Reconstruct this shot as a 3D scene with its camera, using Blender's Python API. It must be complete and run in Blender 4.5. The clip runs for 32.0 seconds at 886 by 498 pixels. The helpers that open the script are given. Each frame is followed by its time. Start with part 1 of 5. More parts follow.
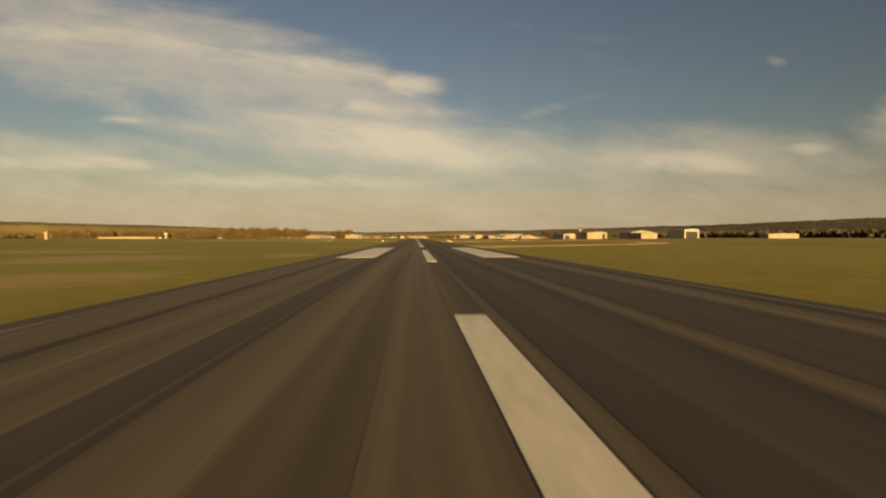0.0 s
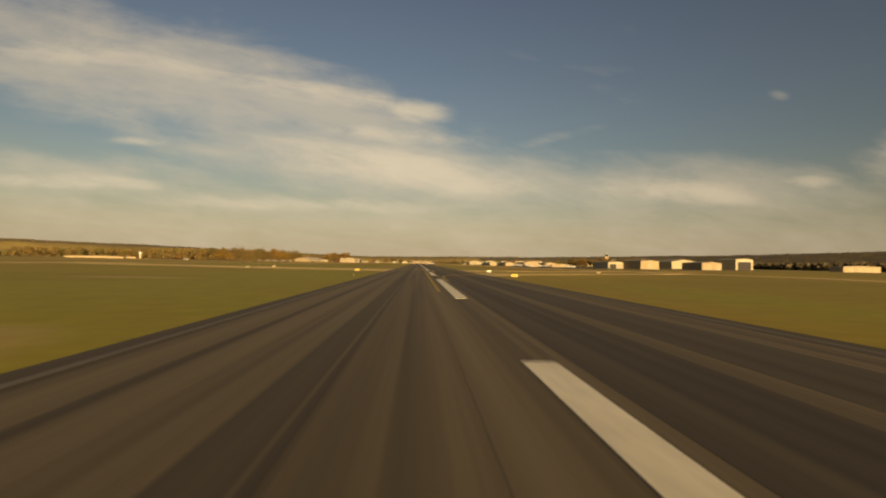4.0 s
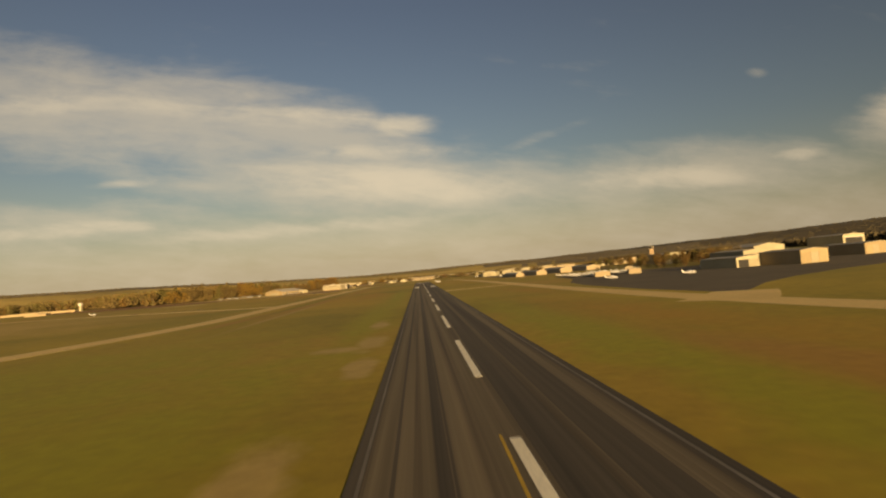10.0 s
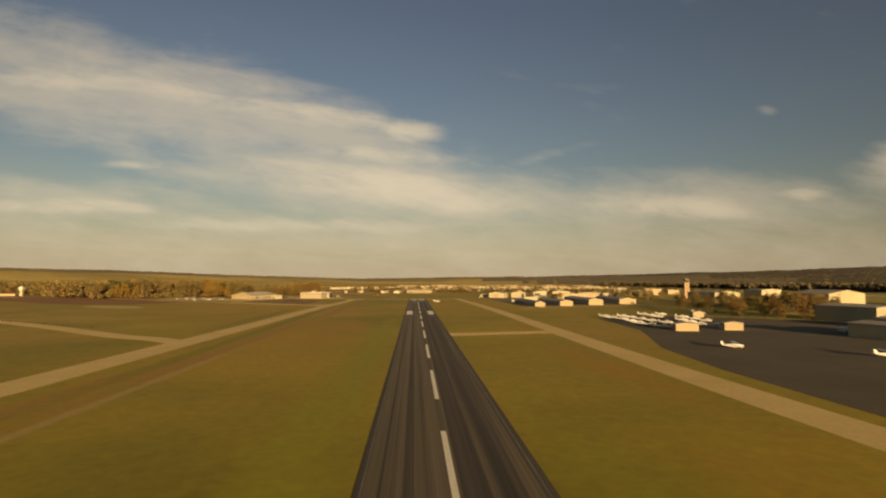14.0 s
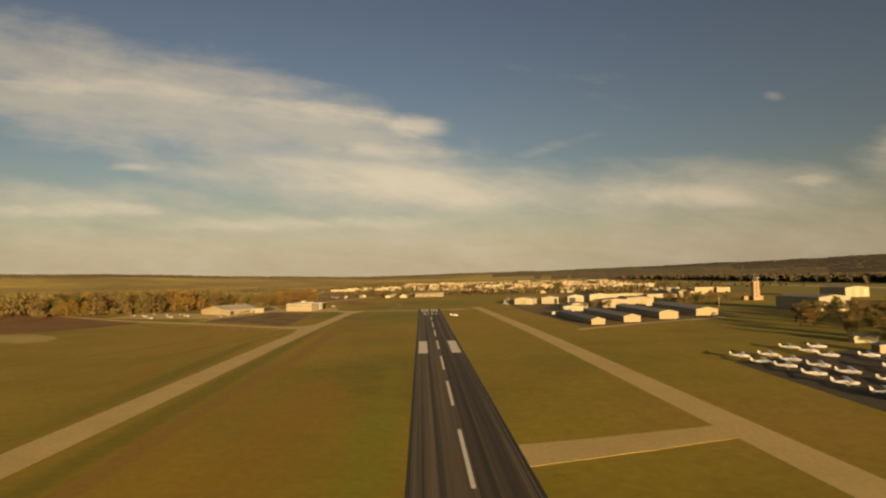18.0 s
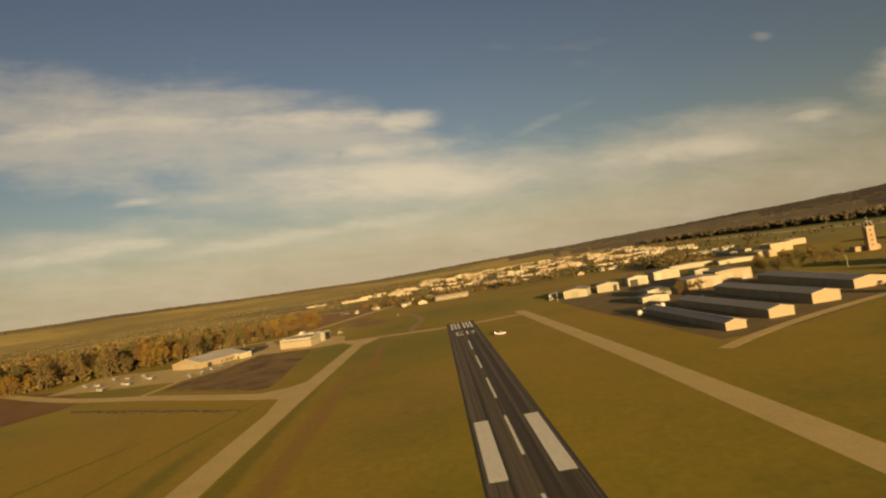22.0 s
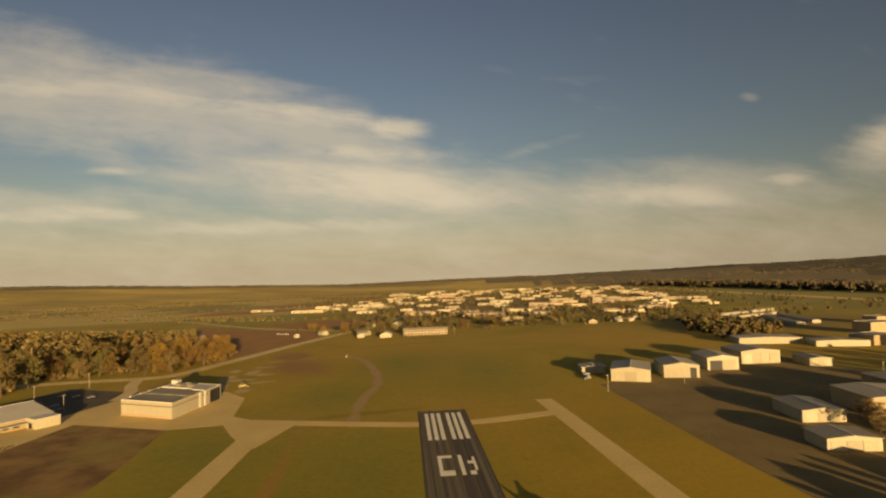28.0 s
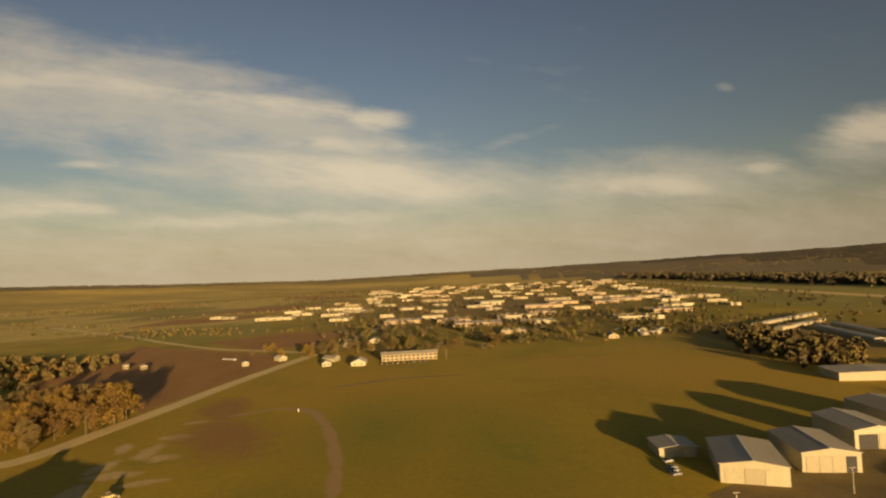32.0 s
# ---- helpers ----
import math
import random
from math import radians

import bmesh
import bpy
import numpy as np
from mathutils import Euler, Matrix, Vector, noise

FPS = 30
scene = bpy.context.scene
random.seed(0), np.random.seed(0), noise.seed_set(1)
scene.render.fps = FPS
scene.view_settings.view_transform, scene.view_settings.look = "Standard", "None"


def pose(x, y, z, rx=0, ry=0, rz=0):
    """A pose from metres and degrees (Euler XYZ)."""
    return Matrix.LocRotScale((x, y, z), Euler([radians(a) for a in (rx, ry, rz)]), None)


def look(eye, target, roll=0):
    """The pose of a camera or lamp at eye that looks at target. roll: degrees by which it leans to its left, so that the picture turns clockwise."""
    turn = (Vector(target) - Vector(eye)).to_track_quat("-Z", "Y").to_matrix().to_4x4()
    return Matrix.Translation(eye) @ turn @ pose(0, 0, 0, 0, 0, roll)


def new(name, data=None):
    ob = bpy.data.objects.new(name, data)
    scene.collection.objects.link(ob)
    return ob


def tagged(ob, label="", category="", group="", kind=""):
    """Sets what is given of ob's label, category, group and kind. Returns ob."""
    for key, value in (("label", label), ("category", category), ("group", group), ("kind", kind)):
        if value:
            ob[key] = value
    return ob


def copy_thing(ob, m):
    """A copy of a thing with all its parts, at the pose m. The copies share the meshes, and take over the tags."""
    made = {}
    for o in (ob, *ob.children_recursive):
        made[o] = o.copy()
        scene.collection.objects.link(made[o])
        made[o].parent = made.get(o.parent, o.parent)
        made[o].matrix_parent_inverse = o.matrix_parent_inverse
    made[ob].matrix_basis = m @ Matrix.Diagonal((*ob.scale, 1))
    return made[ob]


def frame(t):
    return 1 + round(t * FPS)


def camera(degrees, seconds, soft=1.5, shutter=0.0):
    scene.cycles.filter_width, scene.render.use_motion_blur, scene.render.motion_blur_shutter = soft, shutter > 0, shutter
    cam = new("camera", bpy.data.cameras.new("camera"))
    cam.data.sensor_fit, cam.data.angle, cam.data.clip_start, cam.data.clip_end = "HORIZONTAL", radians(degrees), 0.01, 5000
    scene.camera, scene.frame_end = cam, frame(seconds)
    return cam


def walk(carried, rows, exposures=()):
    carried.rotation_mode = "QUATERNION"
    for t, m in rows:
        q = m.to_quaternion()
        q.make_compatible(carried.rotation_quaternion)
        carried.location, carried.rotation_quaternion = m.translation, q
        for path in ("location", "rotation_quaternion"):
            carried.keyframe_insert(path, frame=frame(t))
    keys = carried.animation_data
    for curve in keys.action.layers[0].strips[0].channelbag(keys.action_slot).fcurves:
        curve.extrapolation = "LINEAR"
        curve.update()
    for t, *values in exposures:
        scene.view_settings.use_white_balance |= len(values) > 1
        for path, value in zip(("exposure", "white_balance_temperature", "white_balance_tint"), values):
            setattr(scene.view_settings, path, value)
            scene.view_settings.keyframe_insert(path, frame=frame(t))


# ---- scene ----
cam = camera(79.0, 32.0, soft=2.2, shutter=0.5)
PATH = [
    (0, pose(-1.53, 0.26, 2.24, 88.77, 0.05, -2.96)),
    (0.5, pose(-1.04, 19.23, 2.25, 88.77, 0.08, -3.02)),
    (1, pose(-1.18, 38.33, 2.22, 88.63, -0.73, -3.35)),
    (1.5, pose(-1.44, 57.45, 2.22, 88.66, -1.28, -4.12)),
    (2, pose(-1.65, 76.70, 2.14, 89.25, -1.04, -5.09)),
    (2.5, pose(-1.39, 95.95, 2.10, 90.03, -0.23, -4.09)),
    (3, pose(-1.58, 115.18, 2.21, 90.83, -1.91, -3.49)),
    (3.5, pose(-1.87, 134.21, 2.34, 91.60, -1.79, -3.32)),
    (5.5, pose(-7.70, 209.54, 3.41, 91.02, 4.48, -0.16)),
    (6, pose(-6.29, 228.48, 3.68, 91.71, 6.85, -0.38)),
    (6.5, pose(-6.84, 247.44, 4.72, 91.84, 7.91, -0.70)),
    (7, pose(-7.16, 266.44, 5.72, 91.65, 8.00, -1.32)),
    (7.5, pose(-6.96, 285.46, 6.84, 91.77, 6.03, -1.90)),
    (8, pose(-6.43, 304.41, 7.93, 92.06, 3.55, -2.81)),
    (8.5, pose(-5.38, 323.22, 9.15, 92.13, 2.46, -3.66)),
    (9, pose(-5.10, 341.78, 10.19, 92.10, 3.69, -3.75)),
    (9.5, pose(-5.79, 360.01, 11.51, 92.37, 5.11, -3.20)),
    (10, pose(-6.29, 377.87, 12.95, 92.55, 4.94, -2.67)),
    (10.5, pose(-6.29, 395.43, 14.18, 92.60, 3.60, -2.46)),
    (11, pose(-5.39, 412.76, 15.50, 92.86, 2.60, -2.75)),
    (11.5, pose(-4.38, 429.85, 16.14, 92.83, 4.11, -3.30)),
    (12, pose(-3.59, 446.66, 17.20, 92.91, 3.01, -3.51)),
    (12.5, pose(-3.80, 463.21, 18.97, 92.71, 0.92, -3.58)),
    (13, pose(-4.82, 479.51, 21.09, 93.09, 0.15, -3.46)),
    (13.5, pose(-4.90, 495.60, 22.80, 93.19, -0.11, -3.15)),
    (14, pose(-4.92, 511.58, 24.77, 93.45, -0.07, -3.07)),
    (14.5, pose(-5.25, 527.66, 26.73, 93.53, 0.68, -3.47)),
    (16.5, pose(-8.42, 596.68, 33.46, 92.97, 4.37, -3.67)),
    (17, pose(-7.88, 614.44, 34.39, 93.15, 5.70, -2.47)),
    (17.5, pose(-8.14, 632.97, 35.63, 93.32, 3.03, -2.15)),
    (18, pose(-8.60, 651.82, 37.50, 92.90, 1.22, -2.35)),
    (18.5, pose(-10.17, 670.90, 39.72, 92.50, -1.55, -3.21)),
    (19, pose(-11.37, 688.97, 42.01, 92.13, -3.25, -3.91)),
    (19.5, pose(-12.63, 706.19, 43.71, 92.36, -2.15, -3.09)),
    (20, pose(-12.00, 722.69, 44.86, 92.50, 3.25, -1.73)),
    (20.5, pose(-11.95, 738.81, 46.50, 92.48, 5.54, -0.65)),
    (21, pose(-12.67, 756.05, 48.58, 92.42, 4.85, -0.18)),
    (21.5, pose(-13.49, 773.47, 49.82, 92.14, 6.56, -0.30)),
    (22, pose(-15.04, 791.12, 50.93, 91.99, 9.45, -0.99)),
    (22.5, pose(-16.95, 809.55, 52.40, 91.76, 6.99, -2.10)),
    (23, pose(-19.31, 827.43, 54.04, 91.63, 5.41, -3.41)),
    (23.5, pose(-20.13, 845.54, 55.63, 91.54, 7.02, -4.17)),
    (24, pose(-20.46, 862.29, 56.67, 91.61, 7.64, -4.32)),
    (24.5, pose(-21.14, 878.34, 56.94, 91.94, 6.71, -4.55)),
    (25, pose(-21.78, 894.54, 57.42, 92.21, 6.35, -4.98)),
    (25.5, pose(-21.58, 910.89, 57.98, 92.50, 4.72, -5.46)),
    (27.5, pose(-15.71, 982.26, 64.99, 93.21, 4.65, -4.13)),
    (28, pose(-16.44, 1000.20, 67.32, 93.04, 1.94, -4.04)),
    (28.5, pose(-15.32, 1017.21, 69.25, 92.66, 1.87, -4.24)),
    (29, pose(-13.83, 1033.12, 70.86, 93.09, 3.34, -4.21)),
    (29.5, pose(-12.57, 1049.97, 73.43, 92.59, 3.67, -3.94)),
    (30, pose(-12.31, 1067.12, 76.60, 92.01, 2.41, -4.03)),
    (30.5, pose(-12.20, 1084.00, 78.45, 91.91, 4.94, -4.41)),
    (31, pose(-12.06, 1101.36, 80.85, 92.17, 3.13, -4.48)),
    (31.5, pose(-12.24, 1118.80, 83.51, 91.97, 1.48, -5.25)),
    (32, pose(-11.62, 1136.26, 84.86, 92.04, 2.71, -5.97)),
]
walk(cam, PATH, exposures=[(0.0, 0.86, 8250.0, 11.0), (32.0, 0.86, 8250.0, 11.0)])

# ---------------------------------------------------------------- light
SUN_AZ, SUN_EL = radians(166.0), radians(6.1)
sun_dir = Vector((math.sin(SUN_AZ) * math.cos(SUN_EL), math.cos(SUN_AZ) * math.cos(SUN_EL), math.sin(SUN_EL)))
sun_data = bpy.data.lights.new("sun", "SUN")
sun_data.energy, sun_data.angle, sun_data.color = 5.0, radians(0.6), (1.0, 0.74, 0.42)
sun = new("sun", sun_data)
sun.matrix_world = look((0, 0, 300), Vector((0, 0, 300)) - sun_dir)

world = bpy.data.worlds.new("sky")
scene.world = world
world.use_nodes = True
wt = world.node_tree
wt.nodes.clear()


def wnode(kind, **inputs):
    n = wt.nodes.new(kind)
    for k, v in inputs.items():
        n.inputs[k].default_value = v
    return n


def wmath(op, a, b=None, c=None, clamp=False):
    n = wt.nodes.new("ShaderNodeMath")
    n.operation, n.use_clamp = op, clamp
    for i, v in enumerate((a, b, c)):
        if v is None:
            continue
        if isinstance(v, (int, float)):
            n.inputs[i].default_value = v
        else:
            wt.links.new(v, n.inputs[i])
    return n.outputs[0]


def wmix(fac, a, b):
    n = wt.nodes.new("ShaderNodeMix")
    n.data_type = "RGBA"
    for sock, v in ((n.inputs[0], fac), (n.inputs[6], a), (n.inputs[7], b)):
        if isinstance(v, (int, float, tuple)):
            sock.default_value = v
        else:
            wt.links.new(v, sock)
    return n.outputs[2]


sky = wt.nodes.new("ShaderNodeTexSky")
sky.sky_type, sky.sun_disc = "NISHITA", False
sky.sun_elevation, sky.sun_rotation = SUN_EL, SUN_AZ
sky.air_density, sky.dust_density, sky.ozone_density, sky.altitude = 1.0, 2.2, 1.6, 150
coord = wt.nodes.new("ShaderNodeTexCoord")
split = wt.nodes.new("ShaderNodeSeparateXYZ")
wt.links.new(coord.outputs["Generated"], split.inputs[0])
dx, dy, dz = split.outputs
ahead = wmath("MAXIMUM", dy, 0.15)
su, sv = wmath("DIVIDE", dx, ahead), wmath("DIVIDE", dz, ahead)


def wcloud(u0, v0, half_u, half_v, slope, gain):
    """A soft bank of cloud on the sky dome, centred u0 across and v0 up, leaning by slope."""
    a = wmath("SUBTRACT", su, u0)
    b = wmath("SUBTRACT", wmath("SUBTRACT", sv, v0), wmath("MULTIPLY", a, slope))
    a, b = wmath("DIVIDE", a, half_u), wmath("DIVIDE", b, half_v)
    r = wmath("ADD", wmath("MULTIPLY", a, a), wmath("MULTIPLY", b, b))
    return wmath("MULTIPLY", wmath("SUBTRACT", 1.0, r, clamp=True), gain)


def wnoise(scale_u, scale_v, lean, detail, shift):
    c = wt.nodes.new("ShaderNodeCombineXYZ")
    wt.links.new(wmath("MULTIPLY", su, scale_u), c.inputs[0])
    wt.links.new(wmath("MULTIPLY", wmath("SUBTRACT", sv, wmath("MULTIPLY", su, lean)), scale_v), c.inputs[1])
    c.inputs[2].default_value = shift
    n = wnode("ShaderNodeTexNoise", Scale=1.0, Detail=detail, Roughness=0.58, Distortion=0.35)
    wt.links.new(c.outputs[0], n.inputs["Vector"])
    return n.outputs[0]


def wbanks(rows):
    total = None
    for row in rows:
        one = wcloud(*row)
        total = one if total is None else wmath("MAXIMUM", total, one)
    return total


def wcover(thick, low, high, top):
    n = wt.nodes.new("ShaderNodeMapRange")
    n.interpolation_type = "SMOOTHSTEP"
    n.inputs[1].default_value, n.inputs[2].default_value, n.inputs[4].default_value = low, high, top
    wt.links.new(thick, n.inputs[0])
    return n.outputs[0]


veil = wbanks((
    (-0.50, 0.335, 0.72, 0.15, -0.22, 0.9), (-0.20, 0.285, 0.34, 0.085, -0.20, 1.0), (-0.12, 0.190, 0.48, 0.105, -0.10, 0.95), (0.10, 0.150, 0.50, 0.10, -0.05, 0.75),
    (0.58, 0.150, 0.45, 0.085, -0.05, 0.8), (1.02, 0.225, 0.22, 0.09, 0.10, 0.9), (-0.70, 0.140, 0.55, 0.07, 0.0, 0.7), (0.0, 0.075, 2.4, 0.10, 0.0, 0.62),
))
cores = wbanks((
    (0.0, 0.284, 0.085, 0.030, -0.08, 1.1), (-0.13, 0.305, 0.22, 0.026, -0.17, 0.8), (-0.66, 0.370, 0.24, 0.026, -0.05, 0.75), (-0.40, 0.345, 0.36, 0.032, -0.20, 0.6), (-0.06, 0.236, 0.22, 0.020, -0.06, 0.8),
    (-0.05, 0.176, 0.32, 0.050, -0.12, 1.0), (0.20, 0.226, 0.20, 0.016, 0.28, 0.48), (0.50, 0.145, 0.22, 0.034, -0.05, 0.9), (0.76, 0.170, 0.07, 0.016, 0.0, 0.95),
    (1.00, 0.240, 0.15, 0.050, 0.10, 1.1), (-0.62, 0.135, 0.22, 0.020, 0.0, 0.8), (-0.52, 0.212, 0.09, 0.012, 0.0, 0.7), (0.69, 0.335, 0.03, 0.014, 0.0, 0.55), (-0.2, 0.105, 0.5, 0.02, 0.0, 0.6),
))
streaks = wmath("SUBTRACT", wnoise(4.2, 20.0, -0.17, 8, 1.3), 0.5)
fibres = wmath("SUBTRACT", wnoise(13.0, 58.0, -0.12, 6, 7.7), 0.5)
puffs = wmath("SUBTRACT", wnoise(9.0, 17.0, 0.0, 7, 3.1), 0.5)
ragged = wmath("ADD", wmath("MULTIPLY", streaks, 1.1), wmath("ADD", wmath("MULTIPLY", fibres, 0.45), wmath("MULTIPLY", puffs, 0.8)))
veil_cover = wcover(wmath("ADD", wmath("MULTIPLY", veil, 1.25), wmath("MULTIPLY", ragged, 0.95)), 0.12, 1.25, 0.60)
core_cover = wcover(wmath("ADD", cores, wmath("MULTIPLY", ragged, 1.15)), 0.12, 1.25, 0.68)
cover = wmath("SUBTRACT", 1.0, wmath("MULTIPLY", wmath("SUBTRACT", 1.0, veil_cover), wmath("SUBTRACT", 1.0, wmath("MULTIPLY", core_cover, wmath("POWER", cores, 0.45)))))
up = wmath("MAXIMUM", dz, 0.0)
haze = wmath("POWER", wmath("SUBTRACT", 1.0, wmath("MULTIPLY", up, 4.4, clamp=True), clamp=True), 2.2)
deep = wmix(wmath("MULTIPLY", up, 2.2, clamp=True), (1.0, 1.0, 1.0, 1), (0.55, 0.66, 0.88, 1))
tinted = wt.nodes.new("ShaderNodeMix")
tinted.data_type, tinted.blend_type = "RGBA", "MULTIPLY"
tinted.inputs[0].default_value = 1.0
wt.links.new(sky.outputs[0], tinted.inputs[6])
wt.links.new(deep, tinted.inputs[7])
toward = wmath("ADD", wmath("MULTIPLY", dx, sun_dir.x), wmath("ADD", wmath("MULTIPLY", dy, sun_dir.y), wmath("MULTIPLY", dz, sun_dir.z)))
quarter = wmath("SUBTRACT", 1.0, wmath("MULTIPLY", wmath("MULTIPLY", toward, toward), 1.18), clamp=True)
muted = wmix(0.14, tinted.outputs[2], (2.3, 2.1, 1.8, 1))
clear = wmix(wmath("MULTIPLY", haze, 0.78), muted, (4.4, 3.95, 3.0, 1))
full = wmix(cover, clear, wmix(core_cover, (4.6, 4.3, 3.65, 1), (5.7, 5.25, 4.35, 1)))
background = wnode("ShaderNodeBackground", Strength=0.070)
polar = wmix(wmath("MULTIPLY", quarter, 0.60, clamp=True), full, wmix(0.62, full, (0.0, 0.0, 0.0, 1)))
wt.links.new(polar, background.inputs[0])
wout = wt.nodes.new("ShaderNodeOutputWorld")
wt.links.new(background.outputs[0], wout.inputs[0])


# ---------------------------------------------------------------- materials
def material(name, low, high, scale=1.0, fine=12.0, rough=0.85, bump=0.3, stretch=(1, 1, 1), metal=0.0, contrast=0.25, island=0.0, each=0.0, coords="Object", third=None, spec=0.3):
    """Two colours mixed by noise at two scales, with fine relief. island / each: how far pieces / objects differ in lightness."""
    m = bpy.data.materials.new(name)
    m.use_nodes = True
    nt = m.node_tree
    bsdf = nt.nodes["Principled BSDF"]
    bsdf.inputs["Roughness"].default_value, bsdf.inputs["Metallic"].default_value = rough, metal
    bsdf.inputs["Specular IOR Level"].default_value = spec
    tc, mp = nt.nodes.new("ShaderNodeTexCoord"), nt.nodes.new("ShaderNodeMapping")
    mp.inputs["Scale"].default_value = stretch
    nt.links.new(tc.outputs[coords], mp.inputs[0])

    def tex(s, d):
        n = nt.nodes.new("ShaderNodeTexNoise")
        n.inputs["Scale"].default_value, n.inputs["Detail"].default_value, n.inputs["Roughness"].default_value = s, d, 0.6
        nt.links.new(mp.outputs[0], n.inputs["Vector"])
        return n.outputs[0]

    def mix(f, a, b, mode="MIX"):
        n = nt.nodes.new("ShaderNodeMix")
        n.data_type, n.blend_type = "RGBA", mode
        for sock, v in ((n.inputs[0], f), (n.inputs[6], a), (n.inputs[7], b)):
            if isinstance(v, (int, float, tuple)):
                sock.default_value = v
            else:
                nt.links.new(v, sock)
        return n.outputs[2]

    def ramp(v, a, b):
        n = nt.nodes.new("ShaderNodeMapRange")
        n.inputs[1].default_value, n.inputs[2].default_value = a, b
        nt.links.new(v, n.inputs[0])
        return n.outputs[0]

    big, small = tex(scale, 4), tex(fine, 5)
    col = mix(ramp(big, 0.5 - contrast, 0.5 + contrast), (*low, 1), (*high, 1))
    if third:
        col = mix(ramp(tex(scale * 0.37, 3), 0.50, 0.66), col, (*third, 1))
    grey = nt.nodes.new("ShaderNodeMapRange")
    grey.inputs[3].default_value, grey.inputs[4].default_value = 0.72, 1.28
    nt.links.new(small, grey.inputs[0])
    shade = grey.outputs[0]
    for amount, node, socket in ((island, "ShaderNodeNewGeometry", "Random Per Island"), (each, "ShaderNodeObjectInfo", "Random")):
        if amount:
            src, rg, mul = nt.nodes.new(node), nt.nodes.new("ShaderNodeMapRange"), nt.nodes.new("ShaderNodeMath")
            rg.inputs[3].default_value, rg.inputs[4].default_value = 1 - amount, 1 + amount
            nt.links.new(src.outputs[socket], rg.inputs[0])
            mul.operation = "MULTIPLY"
            nt.links.new(shade, mul.inputs[0])
            nt.links.new(rg.outputs[0], mul.inputs[1])
            shade = mul.outputs[0]
    comb = nt.nodes.new("ShaderNodeCombineColor")
    for i in range(3):
        nt.links.new(shade, comb.inputs[i])
    nt.links.new(mix(1.0, col, comb.outputs[0], "MULTIPLY"), bsdf.inputs["Base Color"])
    if bump:
        b = nt.nodes.new("ShaderNodeBump")
        b.inputs["Strength"].default_value, b.inputs["Distance"].default_value = bump, 0.05
        nt.links.new(small, b.inputs["Height"])
        nt.links.new(b.outputs[0], bsdf.inputs["Normal"])
    return m


M_grass = material("mown_grass", (0.232, 0.190, 0.017), (0.365, 0.264, 0.025), 0.010, 0.22, 0.95, 0.4, contrast=0.15, third=(0.385, 0.240, 0.038))


